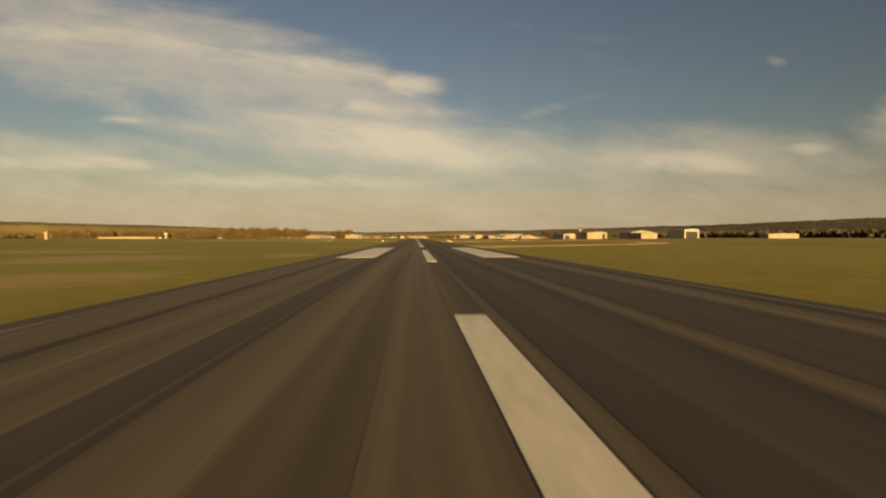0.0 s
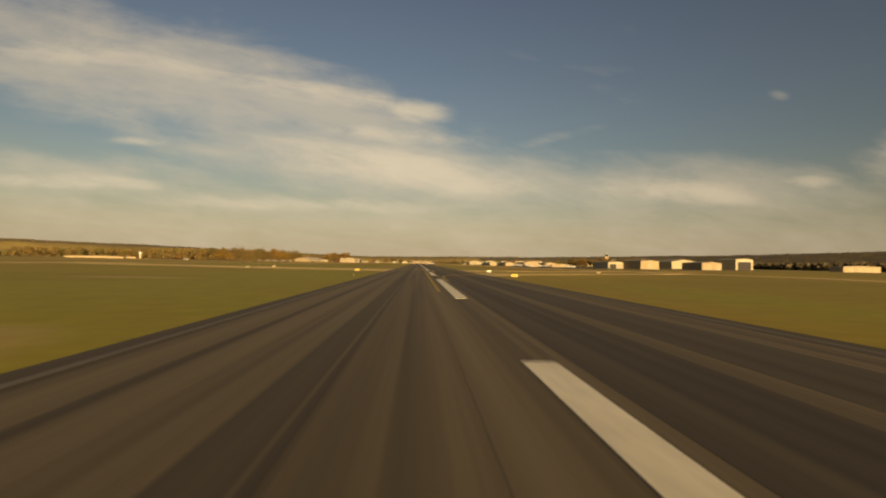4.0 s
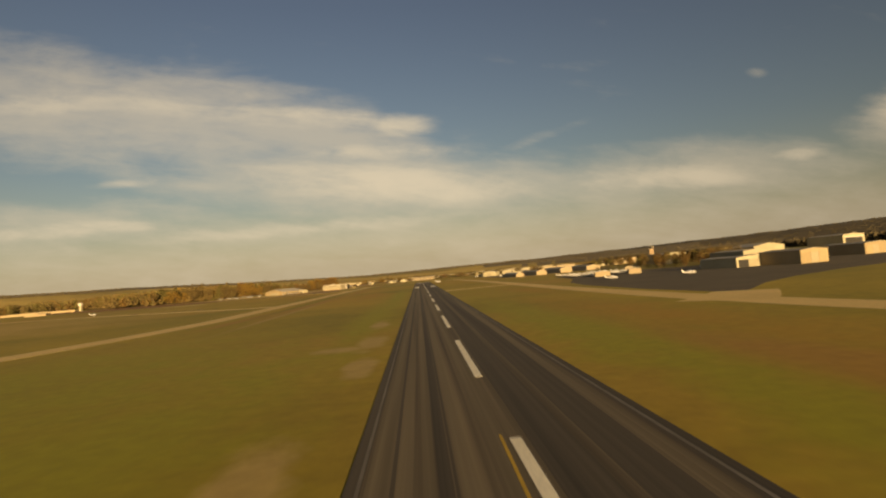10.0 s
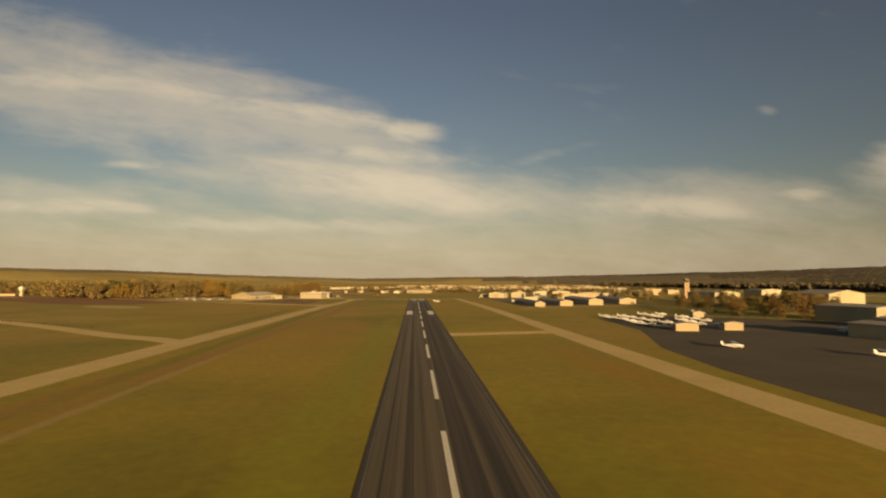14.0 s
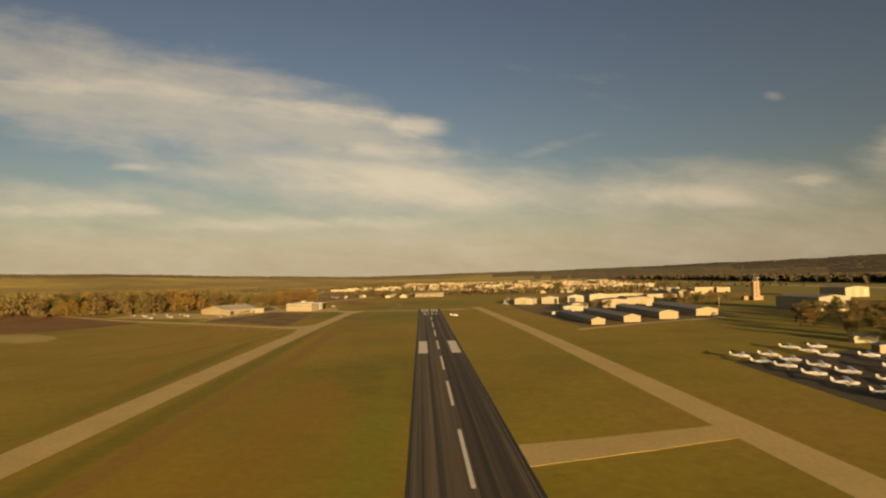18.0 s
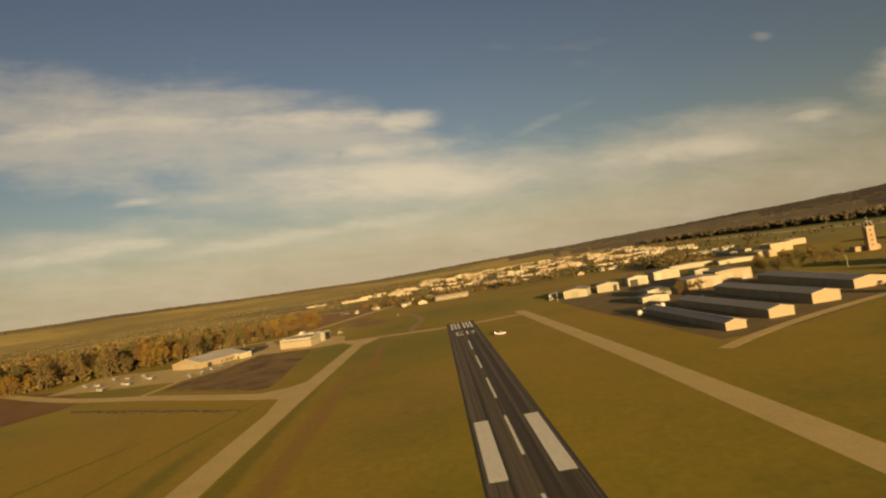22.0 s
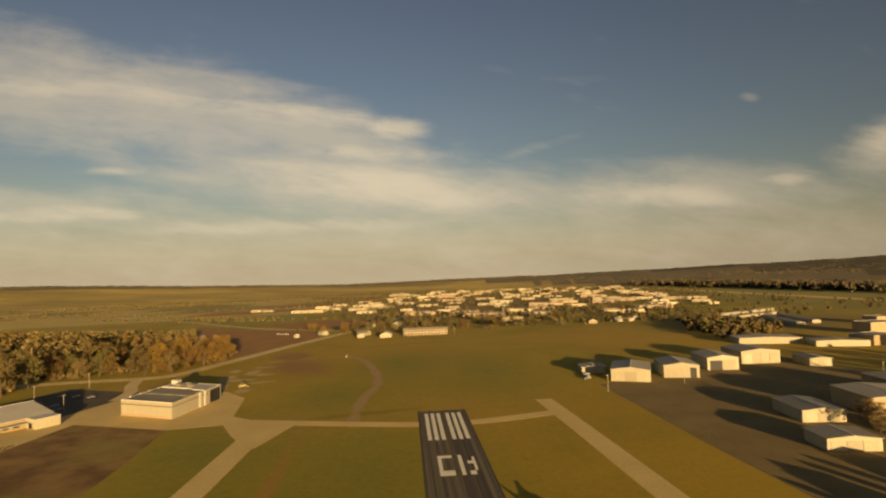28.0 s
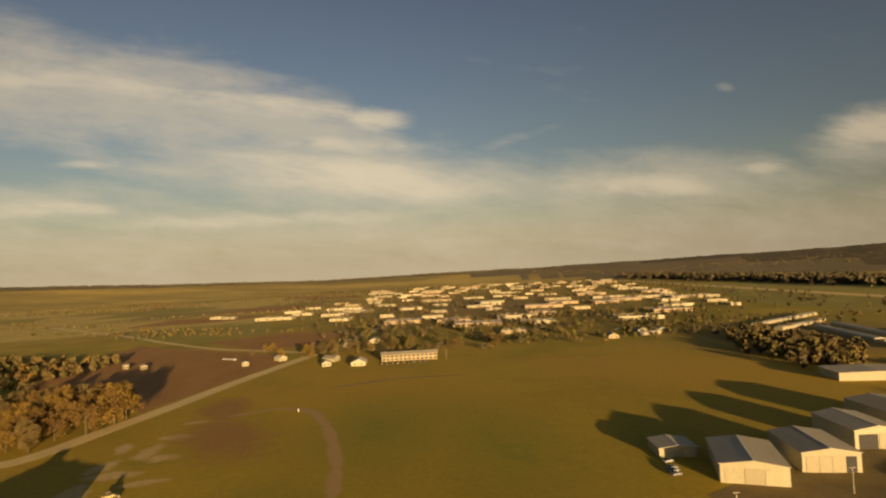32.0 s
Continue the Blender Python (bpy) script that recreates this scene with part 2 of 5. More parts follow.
def zoned(mat, zones, warp=0.10, reach=5.0):
    """Lays soft-edged patches of other colours into a ground material. zones: (colour, edge, [(x, y, half x, half y, turn), ...])."""
    nt = mat.node_tree
    bsdf = nt.nodes["Principled BSDF"]
    tc = nt.nodes.new("ShaderNodeTexCoord")

    def node(op, a, b=None, clamp=False):
        n = nt.nodes.new("ShaderNodeMath")
        n.operation, n.use_clamp = op, clamp
        for i, v in enumerate((a, b)):
            if v is None:
                continue
            if isinstance(v, (int, float)):
                n.inputs[i].default_value = v
            else:
                nt.links.new(v, n.inputs[i])
        return n.outputs[0]

    def cloud(scale, detail):
        n = nt.nodes.new("ShaderNodeTexNoise")
        n.inputs["Scale"].default_value, n.inputs["Detail"].default_value, n.inputs["Roughness"].default_value = scale, detail, 0.65
        nt.links.new(tc.outputs["Object"], n.inputs["Vector"])
        return node("SUBTRACT", n.outputs[0], 0.5)

    rough = node("ADD", node("MULTIPLY", cloud(0.02, 6), 1.5), node("MULTIPLY", cloud(warp, 6), 1.6))
    col = bsdf.inputs["Base Color"].links[0].from_socket
    last = None
    for colour, edge, spots, ragged_edge in zones:
        mask = None
        for x, y, rx, ry, turn in spots:
            mp = nt.nodes.new("ShaderNodeMapping")
            mp.vector_type = "TEXTURE"
            mp.inputs["Location"].default_value, mp.inputs["Rotation"].default_value, mp.inputs["Scale"].default_value = (x, y, 0), (0, 0, turn), (rx, ry, 1e6)
            # one patch is worked out after the other, which keeps the shader small
            queue = nt.nodes.new("ShaderNodeVectorMath")
            queue.operation = "MULTIPLY_ADD"
            queue.inputs[1].default_value = (1e-7, 1e-7, 1e-7)
            nt.links.new(tc.outputs["Object"], queue.inputs[2])
            if last is not None:
                nt.links.new(last, queue.inputs[0])
            nt.links.new(queue.outputs[0], mp.inputs[0])
            ln = nt.nodes.new("ShaderNodeVectorMath")
            ln.operation = "LENGTH"
            nt.links.new(mp.outputs[0], ln.inputs[0])
            one = node("SUBTRACT", 1.0, ln.outputs["Value"])
            mask = one if mask is None else node("MAXIMUM", mask, one)
            last = mask
        mask = node("MULTIPLY", node("ADD", mask, node("MULTIPLY", rough, ragged_edge)), edge, clamp=True)
        mx = nt.nodes.new("ShaderNodeMix")
        mx.data_type = "RGBA"
        nt.links.new(mask, mx.inputs[0])
        nt.links.new(col, mx.inputs[6])
        mx.inputs[7].default_value = (*colour, 1)
        col = mx.outputs[2]
    # mowing stripes and blade-scale grain over it all
    grain = nt.nodes.new("ShaderNodeMapRange")
    grain.inputs[1].default_value, grain.inputs[2].default_value, grain.inputs[3].default_value, grain.inputs[4].default_value = -0.25, 0.25, 0.84, 1.16
    nt.links.new(cloud(0.45, 7), grain.inputs[0])
    mul = nt.nodes.new("ShaderNodeMix")
    mul.data_type, mul.blend_type = "RGBA", "MULTIPLY"
    mul.inputs[0].default_value = 1.0
    nt.links.new(col, mul.inputs[6])
    grey = nt.nodes.new("ShaderNodeCombineColor")
    for i in range(3):
        nt.links.new(grain.outputs[0], grey.inputs[i])
    nt.links.new(grey.outputs[0], mul.inputs[7])
    nt.links.new(mul.outputs[2], bsdf.inputs["Base Color"])


def track(points, half):
    """Overlapping ovals along a worn path."""
    out = []
    for (x0, y0), (x1, y1) in zip(points, points[1:]):
        long = math.hypot(x1 - x0, y1 - y0)
        out.append(((x0 + x1) / 2, (y0 + y1) / 2, half, long * 0.85, math.atan2(y1 - y0, x1 - x0) - math.pi / 2))
    return out


zoned(M_grass, [
    ((0.400, 0.252, 0.024), 0.9, [(-60, 1520, 240, 300, 0), (-150, 1020, 150, 260, 0), (90, 1150, 160, 300, 0), (300, 1500, 300, 260, 0), (-60, 760, 60, 140, 0)], 0.8),
    ((0.286, 0.258, 0.020), 1.3, [(-60, 130, 60, 180, 0), (60, 60, 50, 140, 0), (-26, 250, 30, 240, 0), (-26, 40, 22, 120, 0), (-70, 420, 60, 140, 0), (-34, 400, 26, 120, 0), (-22, 560, 10, 150, 0), (24, 480, 12, 190, 0.02), (-20, 720, 8, 240, 0), (24, 200, 12, 60, 0)], 1.0),
    ((0.215, 0.195, 0.022), 0.9, [(-60, 1330, 40, 60, 0), (-20, 1430, 60, 110, 0), (40, 1390, 50, 120, 0), (-30, 1190, 60, 100, 0), (-96, 1225, 60, 80, 0)], 0.9),
    ((0.215, 0.145, 0.042), 1.4, [(180, 2350, 420, 640, -0.1), (420, 1640, 200, 160, 0)], 0.8),
    ((0.365, 0.215, 0.024), 1.0, [(46, 500, 17, 110, 0.08), (52, 660, 13, 90, 0.05), (56, 390, 14, 40, 0.3), (-80, 650, 7, 90, -0.10), (-66, 860, 5, 150, 0.02), (-70, 1010, 6, 120, 0.02), (-128, 900, 4, 110, 0.25), (-150, 1010, 5, 90, 0.3), (130, 440, 60, 60, 0), (-44, 800, 14, 120, 0)], 1.0),
    ((0.340, 0.195, 0.034), 1.9, [(-73, 760, 4.5, 190, 0), (-70, 1000, 5, 170, 0.01), (-62, 1140, 4, 110, 0.03), (-80, 640, 5, 90, -0.05), (40, 420, 9, 60, 0.1)], 0.55),
    ((0.240, 0.190, 0.017), 2.0, [(-83, 880, 5, 340, 0.015), (-110, 900, 6, 130, 0.02), *track([(-142, 905), (-127, 985), (-113, 1050)], 1.6), *track([(-205, 905), (-170, 960), (-150, 1010)], 2.0), (-40, 1278, 34, 6, 0.2)], 0.55),
    ((0.42, 0.30, 0.095), 2.2, [(-17, 490, 4, 15, 0), (-22, 482, 6, 5, 0), (-16, 458, 3, 10, 0), (-18, 530, 3, 14, 0), (-19, 415, 5, 13, 0), (-36, 60, 12, 14, 0), (-62, 88, 26, 10, 0), (-40, 225, 9, 5, 0), (-18, 122, 6, 9, 0), (-17, 70, 4, 10, 0), (-18, 165, 5, 8, 0), (-22, 30, 7, 9, 0)], 1.0),
    ((0.50, 0.35, 0.15), 2.2, [(-124, 1410, 12, 9, 0.3), (-122, 1352, 6, 8, 0), (-134, 1420, 7, 16, 0), (-136, 1392, 14, 6, 0), (-129, 1446, 11, 5, 0), (-128, 1474, 9, 4, 0.3), (-146, 1404, 8, 10, 0), (-118, 1380, 12, 4, 0.2), (-142, 1372, 7, 14, 0.2), (-150, 1432, 5, 12, 0.3)], 0.9),
    ((0.290, 0.160, 0.042), 1.6, [(-100, 1440, 30, 60, 0.35), (-120, 1500, 20, 40, 0.3)], 0.9),
    ((0.380, 0.245, 0.100), 2.4, track([(-108, 1484), (-88, 1492), (-70, 1488), (-58, 1474), (-49, 1446), (-42, 1412), (-37, 1378), (-36, 1348), (-42, 1316), (-44, 1280), (-43, 1258)], 4.2), 0.6),
    ((0.400, 0.270, 0.075), 2.0, [(-69, 640, 1.7, 115, 0)], 0.5),
    ((0.240, 0.165, 0.075), 2.4, track([(-52, 1548), (-10, 1564), (40, 1562)], 3.2), 0.45),
    ((0.430, 0.295, 0.070), 1.2, [(-900, 2400, 1200, 600, 0.1), (-300, 3000, 1400, 700, 0), (-1500, 1200, 700, 260, 0.2), (700, 900, 260, 240, 0), (-320, 700, 160, 300, 0)], 1.0),
])
M_runway = material("runway_asphalt", (0.066, 0.052, 0.035), (0.180, 0.142, 0.088), 0.62, 2.6, 0.9, 0.25, stretch=(1, 0.007, 1), contrast=0.15)
M_concrete = material("taxiway_concrete", (0.58, 0.41, 0.150), (0.70, 0.51, 0.20), 0.05, 0.9, 0.9, 0.2)
M_apron = material("apron_asphalt", (0.078, 0.061, 0.036), (0.115, 0.091, 0.054), 0.04, 0.8, 0.9, 0.2)
M_road = material("road_asphalt", (0.56, 0.42, 0.19), (0.70, 0.54, 0.26), 0.05, 1.0, 0.9, 0.2)
M_white = material("white_marking", (0.82, 0.74, 0.53), (0.93, 0.86, 0.65), 0.6, 4.0, 0.55, 0.15, stretch=(1, 0.25, 1))
M_worn = material("worn_marking", (0.10, 0.088, 0.07), (0.19, 0.17, 0.14), 0.6, 4.0, 0.85, 0.1, stretch=(1, 0.2, 1))
M_yellow = material("yellow_marking", (0.42, 0.27, 0.035), (0.55, 0.36, 0.05), 0.6, 4.0, 0.8, 0.1)
M_dirt = material("bare_dirt", (0.26, 0.17, 0.075), (0.36, 0.25, 0.12), 0.15, 1.2, 0.95, 0.3)
M_brown = material("brown_stubble", (0.150, 0.080, 0.024), (0.300, 0.175, 0.055), 0.06, 0.9, 0.95, 0.6, contrast=0.13, third=(0.27, 0.20, 0.05))
M_umber = material("dark_fallow", (0.200, 0.090, 0.024), (0.300, 0.150, 0.038), 0.03, 0.5, 0.95, 0.5, contrast=0.2)
M_plough = material("ploughed_soil", (0.280, 0.140, 0.042), (0.370, 0.190, 0.060), 0.05, 0.6, 0.95, 0.5, stretch=(1, 0.3, 1))
M_straw = material("dry_field", (0.430, 0.320, 0.085), (0.560, 0.420, 0.125), 0.02, 0.4, 0.95, 0.4)
M_meadow = material("green_meadow", (0.235, 0.205, 0.036), (0.325, 0.265, 0.056), 0.02, 0.4, 0.95, 0.4)
M_wall = material("pale_metal_siding", (0.31, 0.28, 0.185), (0.40, 0.36, 0.245), 0.08, 2.2, 0.6, 0.1, stretch=(1, 1, 0.3), each=0.12)
M_tan = material("tan_metal_siding", (0.265, 0.205, 0.118), (0.34, 0.265, 0.155), 0.08, 2.2, 0.6, 0.1, stretch=(1, 1, 0.3), each=0.12)
M_stucco = material("beige_panel_wall", (0.29, 0.255, 0.175), (0.36, 0.32, 0.225), 0.08, 2.2, 0.75, 0.1, stretch=(1, 1, 0.3))
M_townwall = material("weathered_cream_wall", (0.28, 0.235, 0.150), (0.42, 0.36, 0.235), 0.08, 2.2, 0.75, 0.1, each=0.4)
M_brick = material("tan_masonry", (0.26, 0.185, 0.11), (0.34, 0.245, 0.15), 0.1, 2.6, 0.85, 0.2, each=0.15)
M_roof = material("grey_metal_roof", (0.26, 0.230, 0.170), (0.35, 0.310, 0.230), 0.06, 1.6, 0.55, 0.15, stretch=(1, 0.3, 1), each=0.25)
M_roofdark = material("dark_membrane_roof", (0.185, 0.162, 0.112), (0.260, 0.228, 0.155), 0.07, 1.4, 0.8, 0.15, each=0.2)
M_roofwhite = material("white_membrane_roof", (0.34, 0.32, 0.27), (0.46, 0.43, 0.36), 0.06, 1.5, 0.7, 0.1, each=0.2)
M_roofgreen = material("pale_green_roof", (0.50, 0.60, 0.36), (0.58, 0.68, 0.42), 0.06, 1.4, 0.6, 0.1)
# Near-black colour stands in for shade inside doorways; also colours the hangar's wall line.
M_doorshade_line = material("doorway_shade_and_line", (0.018, 0.017, 0.016), (0.030, 0.028, 0.026), 0.3, 3.0, 0.6, 0.05)
M_panel = material("door_panel", (0.26, 0.225, 0.150), (0.33, 0.29, 0.20), 0.2, 4.0, 0.6, 0.1)
M_glass = material("window_glass", (0.020, 0.024, 0.028), (0.035, 0.040, 0.045), 0.3, 2.0, 0.12, 0.0, spec=0.5)
M_trim = material("white_trim", (0.44, 0.41, 0.35), (0.54, 0.51, 0.44), 0.4, 5.0, 0.6, 0.05)
M_paint = material("aircraft_white_paint", (0.46, 0.45, 0.43), (0.56, 0.55, 0.52), 0.6, 6.0, 0.35, 0.03, each=0.08, spec=0.5)
M_stripe = material("aircraft_blue_stripe", (0.06, 0.08, 0.16), (0.09, 0.11, 0.20), 0.6, 6.0, 0.4, 0.0)
M_tyre = material("rubber", (0.012, 0.012, 0.012), (0.022, 0.021, 0.020), 2.0, 20.0, 0.9, 0.1)
M_signy = material("yellow_sign_face", (0.62, 0.42, 0.04), (0.72, 0.50, 0.06), 0.6, 6.0, 0.5, 0.0)
M_loader = material("faded_yellow_paint", (0.36, 0.29, 0.12), (0.46, 0.37, 0.17), 0.6, 6.0, 0.6, 0.0)
M_signw = material("white_sign_face", (0.70, 0.66, 0.55), (0.80, 0.76, 0.64), 0.6, 6.0, 0.5, 0.0)
M_bark = material("bark", (0.075, 0.054, 0.034), (0.120, 0.090, 0.058), 1.5, 9.0, 0.95, 0.6, stretch=(1, 1, 0.25))
M_leafs = [
    material("leaves_" + n, a, b, 0.5, 3.0, 0.85, 0.0, island=0.22, each=0.22)
    for n, a, b in (
        ("olive", (0.080, 0.069, 0.020), (0.136, 0.112, 0.033)), ("russet", (0.105, 0.062, 0.018), (0.155, 0.092, 0.026)),
        ("gold", (0.150, 0.092, 0.020), (0.225, 0.138, 0.030)), ("brown", (0.098, 0.070, 0.026), (0.158, 0.112, 0.040)),
    )
]
M_wood = material("far_woods", (0.105, 0.078, 0.030), (0.150, 0.110, 0.044), 0.03, 0.5, 0.95, 0.0, island=0.2)
M_darkwood = material("bluff_woods", (0.130, 0.105, 0.056), (0.190, 0.150, 0.080), 0.006, 0.08, 0.95, 0.0, island=0.3)
M_lot = material("gravel_lot", (0.165, 0.115, 0.042), (0.250, 0.178, 0.066), 0.05, 0.8, 0.95, 0.3)
M_bluff = material("dark_bluff_woods", (0.058, 0.047, 0.026), (0.092, 0.074, 0.040), 0.006, 0.08, 0.95, 0.0, island=0.12)
M_slope = material("far_farmland", (0.290, 0.220, 0.062), (0.480, 0.350, 0.100), 0.004, 0.03, 0.95, 0.0, stretch=(0.4, 1, 1), contrast=0.12, third=(0.180, 0.145, 0.048))
M_carpaint = material("car_paint", (0.16, 0.16, 0.17), (0.30, 0.30, 0.31), 0.3, 3.0, 0.35, 0.0, each=0.7, spec=0.5)


# ---------------------------------------------------------------- mesh helpers
def put(name, bm, mat, parent=None, label="", smooth=False):
    me = bpy.data.meshes.new(name)
    bm.to_mesh(me)
    bm.free()
    me.materials.append(mat)
    if smooth:
        me.polygons.foreach_set("use_smooth", [True] * len(me.polygons))
    ob = new(name, me)
    if parent:
        ob.parent = parent
    if label:
        ob["label"] = label
    return ob


def part(name, bm, mat, parent, label=""):
    return put(name, bm, mat, parent, label)


def box(bm, x0, x1, y0, y1, z0, z1):
    v = [bm.verts.new((x, y, z)) for z in (z0, z1) for x, y in ((x0, y0), (x1, y0), (x1, y1), (x0, y1))]
    for f in ((3, 2, 1, 0), (4, 5, 6, 7), (0, 1, 5, 4), (1, 2, 6, 5), (2, 3, 7, 6), (3, 0, 4, 7)):
        bm.faces.new([v[i] for i in f])
    return bm


def boxes(*rows):
    bm = bmesh.new()
    for r in rows:
        box(bm, *r)
    return bm


def prism(profile, y0, y1, axis="y"):
    """A closed outline of (across, z) pulled along y."""
    bm = bmesh.new()
    a = [bm.verts.new((x, y0, z)) for x, z in profile]
    b = [bm.verts.new((x, y1, z)) for x, z in profile]
    n = len(profile)
    bm.faces.new(a)
    bm.faces.new(b[::-1])
    for i in range(n):
        bm.faces.new((a[i], b[i], b[(i + 1) % n], a[(i + 1) % n]))
    bmesh.ops.recalc_face_normals(bm, faces=bm.faces)
    return bm


def prism_x(profile, x0, x1):
    """A closed outline of (depth, z) pulled along x."""
    bm = prism(profile, x0, x1)
    for v in bm.verts:
        v.co.x, v.co.y = v.co.y, v.co.x
    bmesh.ops.recalc_face_normals(bm, faces=bm.faces)
    return bm


def slab(points, z0, z1):
    """A flat plate with that outline."""
    bm = bmesh.new()
    a = [bm.verts.new((x, y, z1)) for x, y in points]
    b = [bm.verts.new((x, y, z0)) for x, y in points]
    bm.faces.new(a)
    n = len(points)
    for i in range(n):
        bm.faces.new((a[i], b[i], b[(i + 1) % n], a[(i + 1) % n]))
    bmesh.ops.recalc_face_normals(bm, faces=bm.faces)
    return bm


def smooth_line(points, steps=8):
    out = []
    for i in range(len(points) - 1):
        p0, p1, p2, p3 = (Vector(points[min(max(i + k, 0), len(points) - 1)]) for k in (-1, 0, 1, 2))
        for s in range(steps):
            t = s / steps
            out.append(0.5 * ((2 * p1) + (p2 - p0) * t + (2 * p0 - 5 * p1 + 4 * p2 - p3) * t * t + (3 * p1 - p0 - 3 * p2 + p3) * t**3))
    return out + [Vector(points[-1])]


def band(points, width, z0, z1, steps=8):
    """A strip of paving along a smooth line; width may be one number or one at each end."""
    line = smooth_line(points, steps)
    w0, w1 = width if isinstance(width, tuple) else (width, width)
    bm = bmesh.new()
    rows = []
    for i, p in enumerate(line):
        d = (line[min(i + 1, len(line) - 1)] - line[max(i - 1, 0)]).normalized()
        n = Vector((-d.y, d.x)) * (w0 + (w1 - w0) * i / (len(line) - 1)) / 2
        rows.append([bm.verts.new((q.x, q.y, z)) for q, z in ((p + n, z0), (p + n, z1), (p - n, z1), (p - n, z0))])
    for a, b in zip(rows, rows[1:]):
        for k in range(3):
            bm.faces.new((a[k], b[k], b[k + 1], a[k + 1]))
    bmesh.ops.recalc_face_normals(bm, faces=bm.faces)
    return bm


def setting(ob, label, category):
    return tagged(ob, label, category, kind="structure")


# ---------------------------------------------------------------- ground and hills
bm = bmesh.new()
xs = [-5200, -3000, -1500, -600, -250, 0, 250, 600, 1500, 3000, 5200]
ys = [-3500, -1500, -400, 0, 300, 600, 900, 1200, 1500, 1900, 2600, 3600, 4600, 6200]
grid = [[bm.verts.new((x, y, 0)) for x in xs] for y in ys]
for j in range(len(ys) - 1):
    for i in range(len(xs) - 1):
        bm.faces.new((grid[j][i], grid[j][i + 1], grid[j + 1][i + 1], grid[j + 1][i]))
setting(put("ground", bm, M_grass), "mown olive-green airfield grass with browned patches", "grass")


def ridge_height(a):
    """Height of the hills by bearing from straight ahead (degrees, to the right)."""
    h = 60 + 5 * noise.noise((a * 0.12, 3.1, 0)) + 3 * noise.noise((a * 0.5, 9.2, 0))
    h -= 16 * max(0, 1 - abs(a + 6) / 16)
    if a > 12:
        h += 38 * min(1, (a - 12) / 26)
    if a > 37:
        h += 26 * min(1, (a - 37) / 9)
    if a < -12:
        h += 45 * min(1, (-12 - a) / 27)
    return h


bm = bmesh.new()
rings = [(2900, 0.0), (3150, 0.16), (3450, 0.48), (3700, 0.80), (3900, 1.0), (4150, 0.92)]
cols = []
for k in range(1081):
    a = -180 + k / 3
    turn = radians(a)
    col = []
    for r, f in rings:
        rr = r * (1 + 0.02 * noise.noise((a * 0.07, r * 0.002, 1)))
        z = ridge_height(a) * f * (1 + 0.12 * noise.noise((a * 0.3, r * 0.004, 5)) * (1 - f)) - (0.5 if f == 0 else 0) + f * 3.0 * noise.noise((a * 2.9, r * 0.01, 8))
        col.append(bm.verts.new((rr * math.sin(turn), 600 + rr * math.cos(turn), z)))
    cols.append(col)
for i, (a, b) in enumerate(zip(cols, cols[1:])):
    for k in range(len(rings) - 1):
        face = bm.faces.new((a[k], b[k], b[k + 1], a[k + 1]))
        face.material_index = 2 if i > 668 - 20 * k + 9 * noise.noise((i * 0.23, k * 1.7, 0)) else 0 if k > 2 or i > 590 - 12 * k + 12 * noise.noise((i * 0.31, k * 2.3, 4)) else 1
bmesh.ops.recalc_face_normals(bm, faces=bm.faces)
hills = put("hills", bm, M_darkwood, smooth=True)
hills.data.materials.append(M_slope)
hills.data.materials.append(M_bluff)
setting(hills, "low wooded hills closing the valley", "hills")

# fields on the plain
FIELDS = [
    ("ploughed_field", [(-330, 1640), (-225, 1540), (-175, 1510), (-146, 1590), (-116, 1680), (-132, 1735), (-232, 1806), (-345, 1900)], M_plough, "reddish-brown ploughed field beside the road"),
    ("stubble_field", [(-118, 1100), (-119, 1130), (-123, 1170), (-126, 1220), (-131, 1268), (-160, 1284), (-186, 1288), (-191, 1236), (-206, 1190), (-210, 1166), (-188, 1151), (-159, 1122), (-130, 1100)], M_brown, "dark brown stubble plot between taxiway and hangar"),
    ("dirt_field", [(-640, 1300), (-480, 1180), (-400, 1110), (-334, 1086), (-306, 1090), (-290, 1116), (-272, 1150), (-271, 1178), (-304, 1214), (-352, 1258), (-420, 1300), (-505, 1390), (-590, 1404), (-680, 1420)], M_umber, "brown bare field beyond the taxiway branch"),
    ("bare_patch", [(-330, 1076), (-300, 1072), (-272, 1052), (-259, 1034), (-256, 1018), (-268, 1012), (-290, 1022), (-318, 1046), (-334, 1062)], M_straw, "pale bare patch in the infield grass"),
    ("dry_field", [(-900, 1990), (-500, 2090), (-300, 2060), (-190, 2240), (-420, 2350), (-1100, 2300)], M_straw, "straw-coloured dry field on the plain"),
    ("green_field", [(-495, 2110), (-355, 1935), (-262, 1896), (-180, 1960), (-240, 2170), (-305, 2180)], M_meadow, "green field at the edge of town"),
    ("stubble_field", [(-255, 1890), (-160, 1775), (-100, 1800), (-60, 1930), (-170, 1950)], M_plough, "brown worked field by the farm road"),
    ("dry_field", [(-2400, 2400), (-500, 2450), (-300, 2900), (-900, 3100), (-2600, 3000)], M_straw, "wide straw-coloured field on the plain"),
    ("green_field", [(-1900, 1500), (-800, 1650), (-900, 1900), (-1900, 2100)], M_meadow, "olive meadow on the plain"),
    ("ploughed_field", [(-1500, 2150), (-900, 2330), (-1000, 2420), (-1700, 2380)], M_plough, "brown ploughed strip on the plain"),
    ("dry_field", [(-420, 2950), (-60, 2900), (60, 3300), (-500, 3450)], M_straw, "straw-coloured dry field on the plain"),
    ("meadow", [(640, 1250), (1300, 1000), (1700, 2600), (900, 2700), (620, 2000)], M_meadow, "dull green airfield meadow below the bluff"),
]
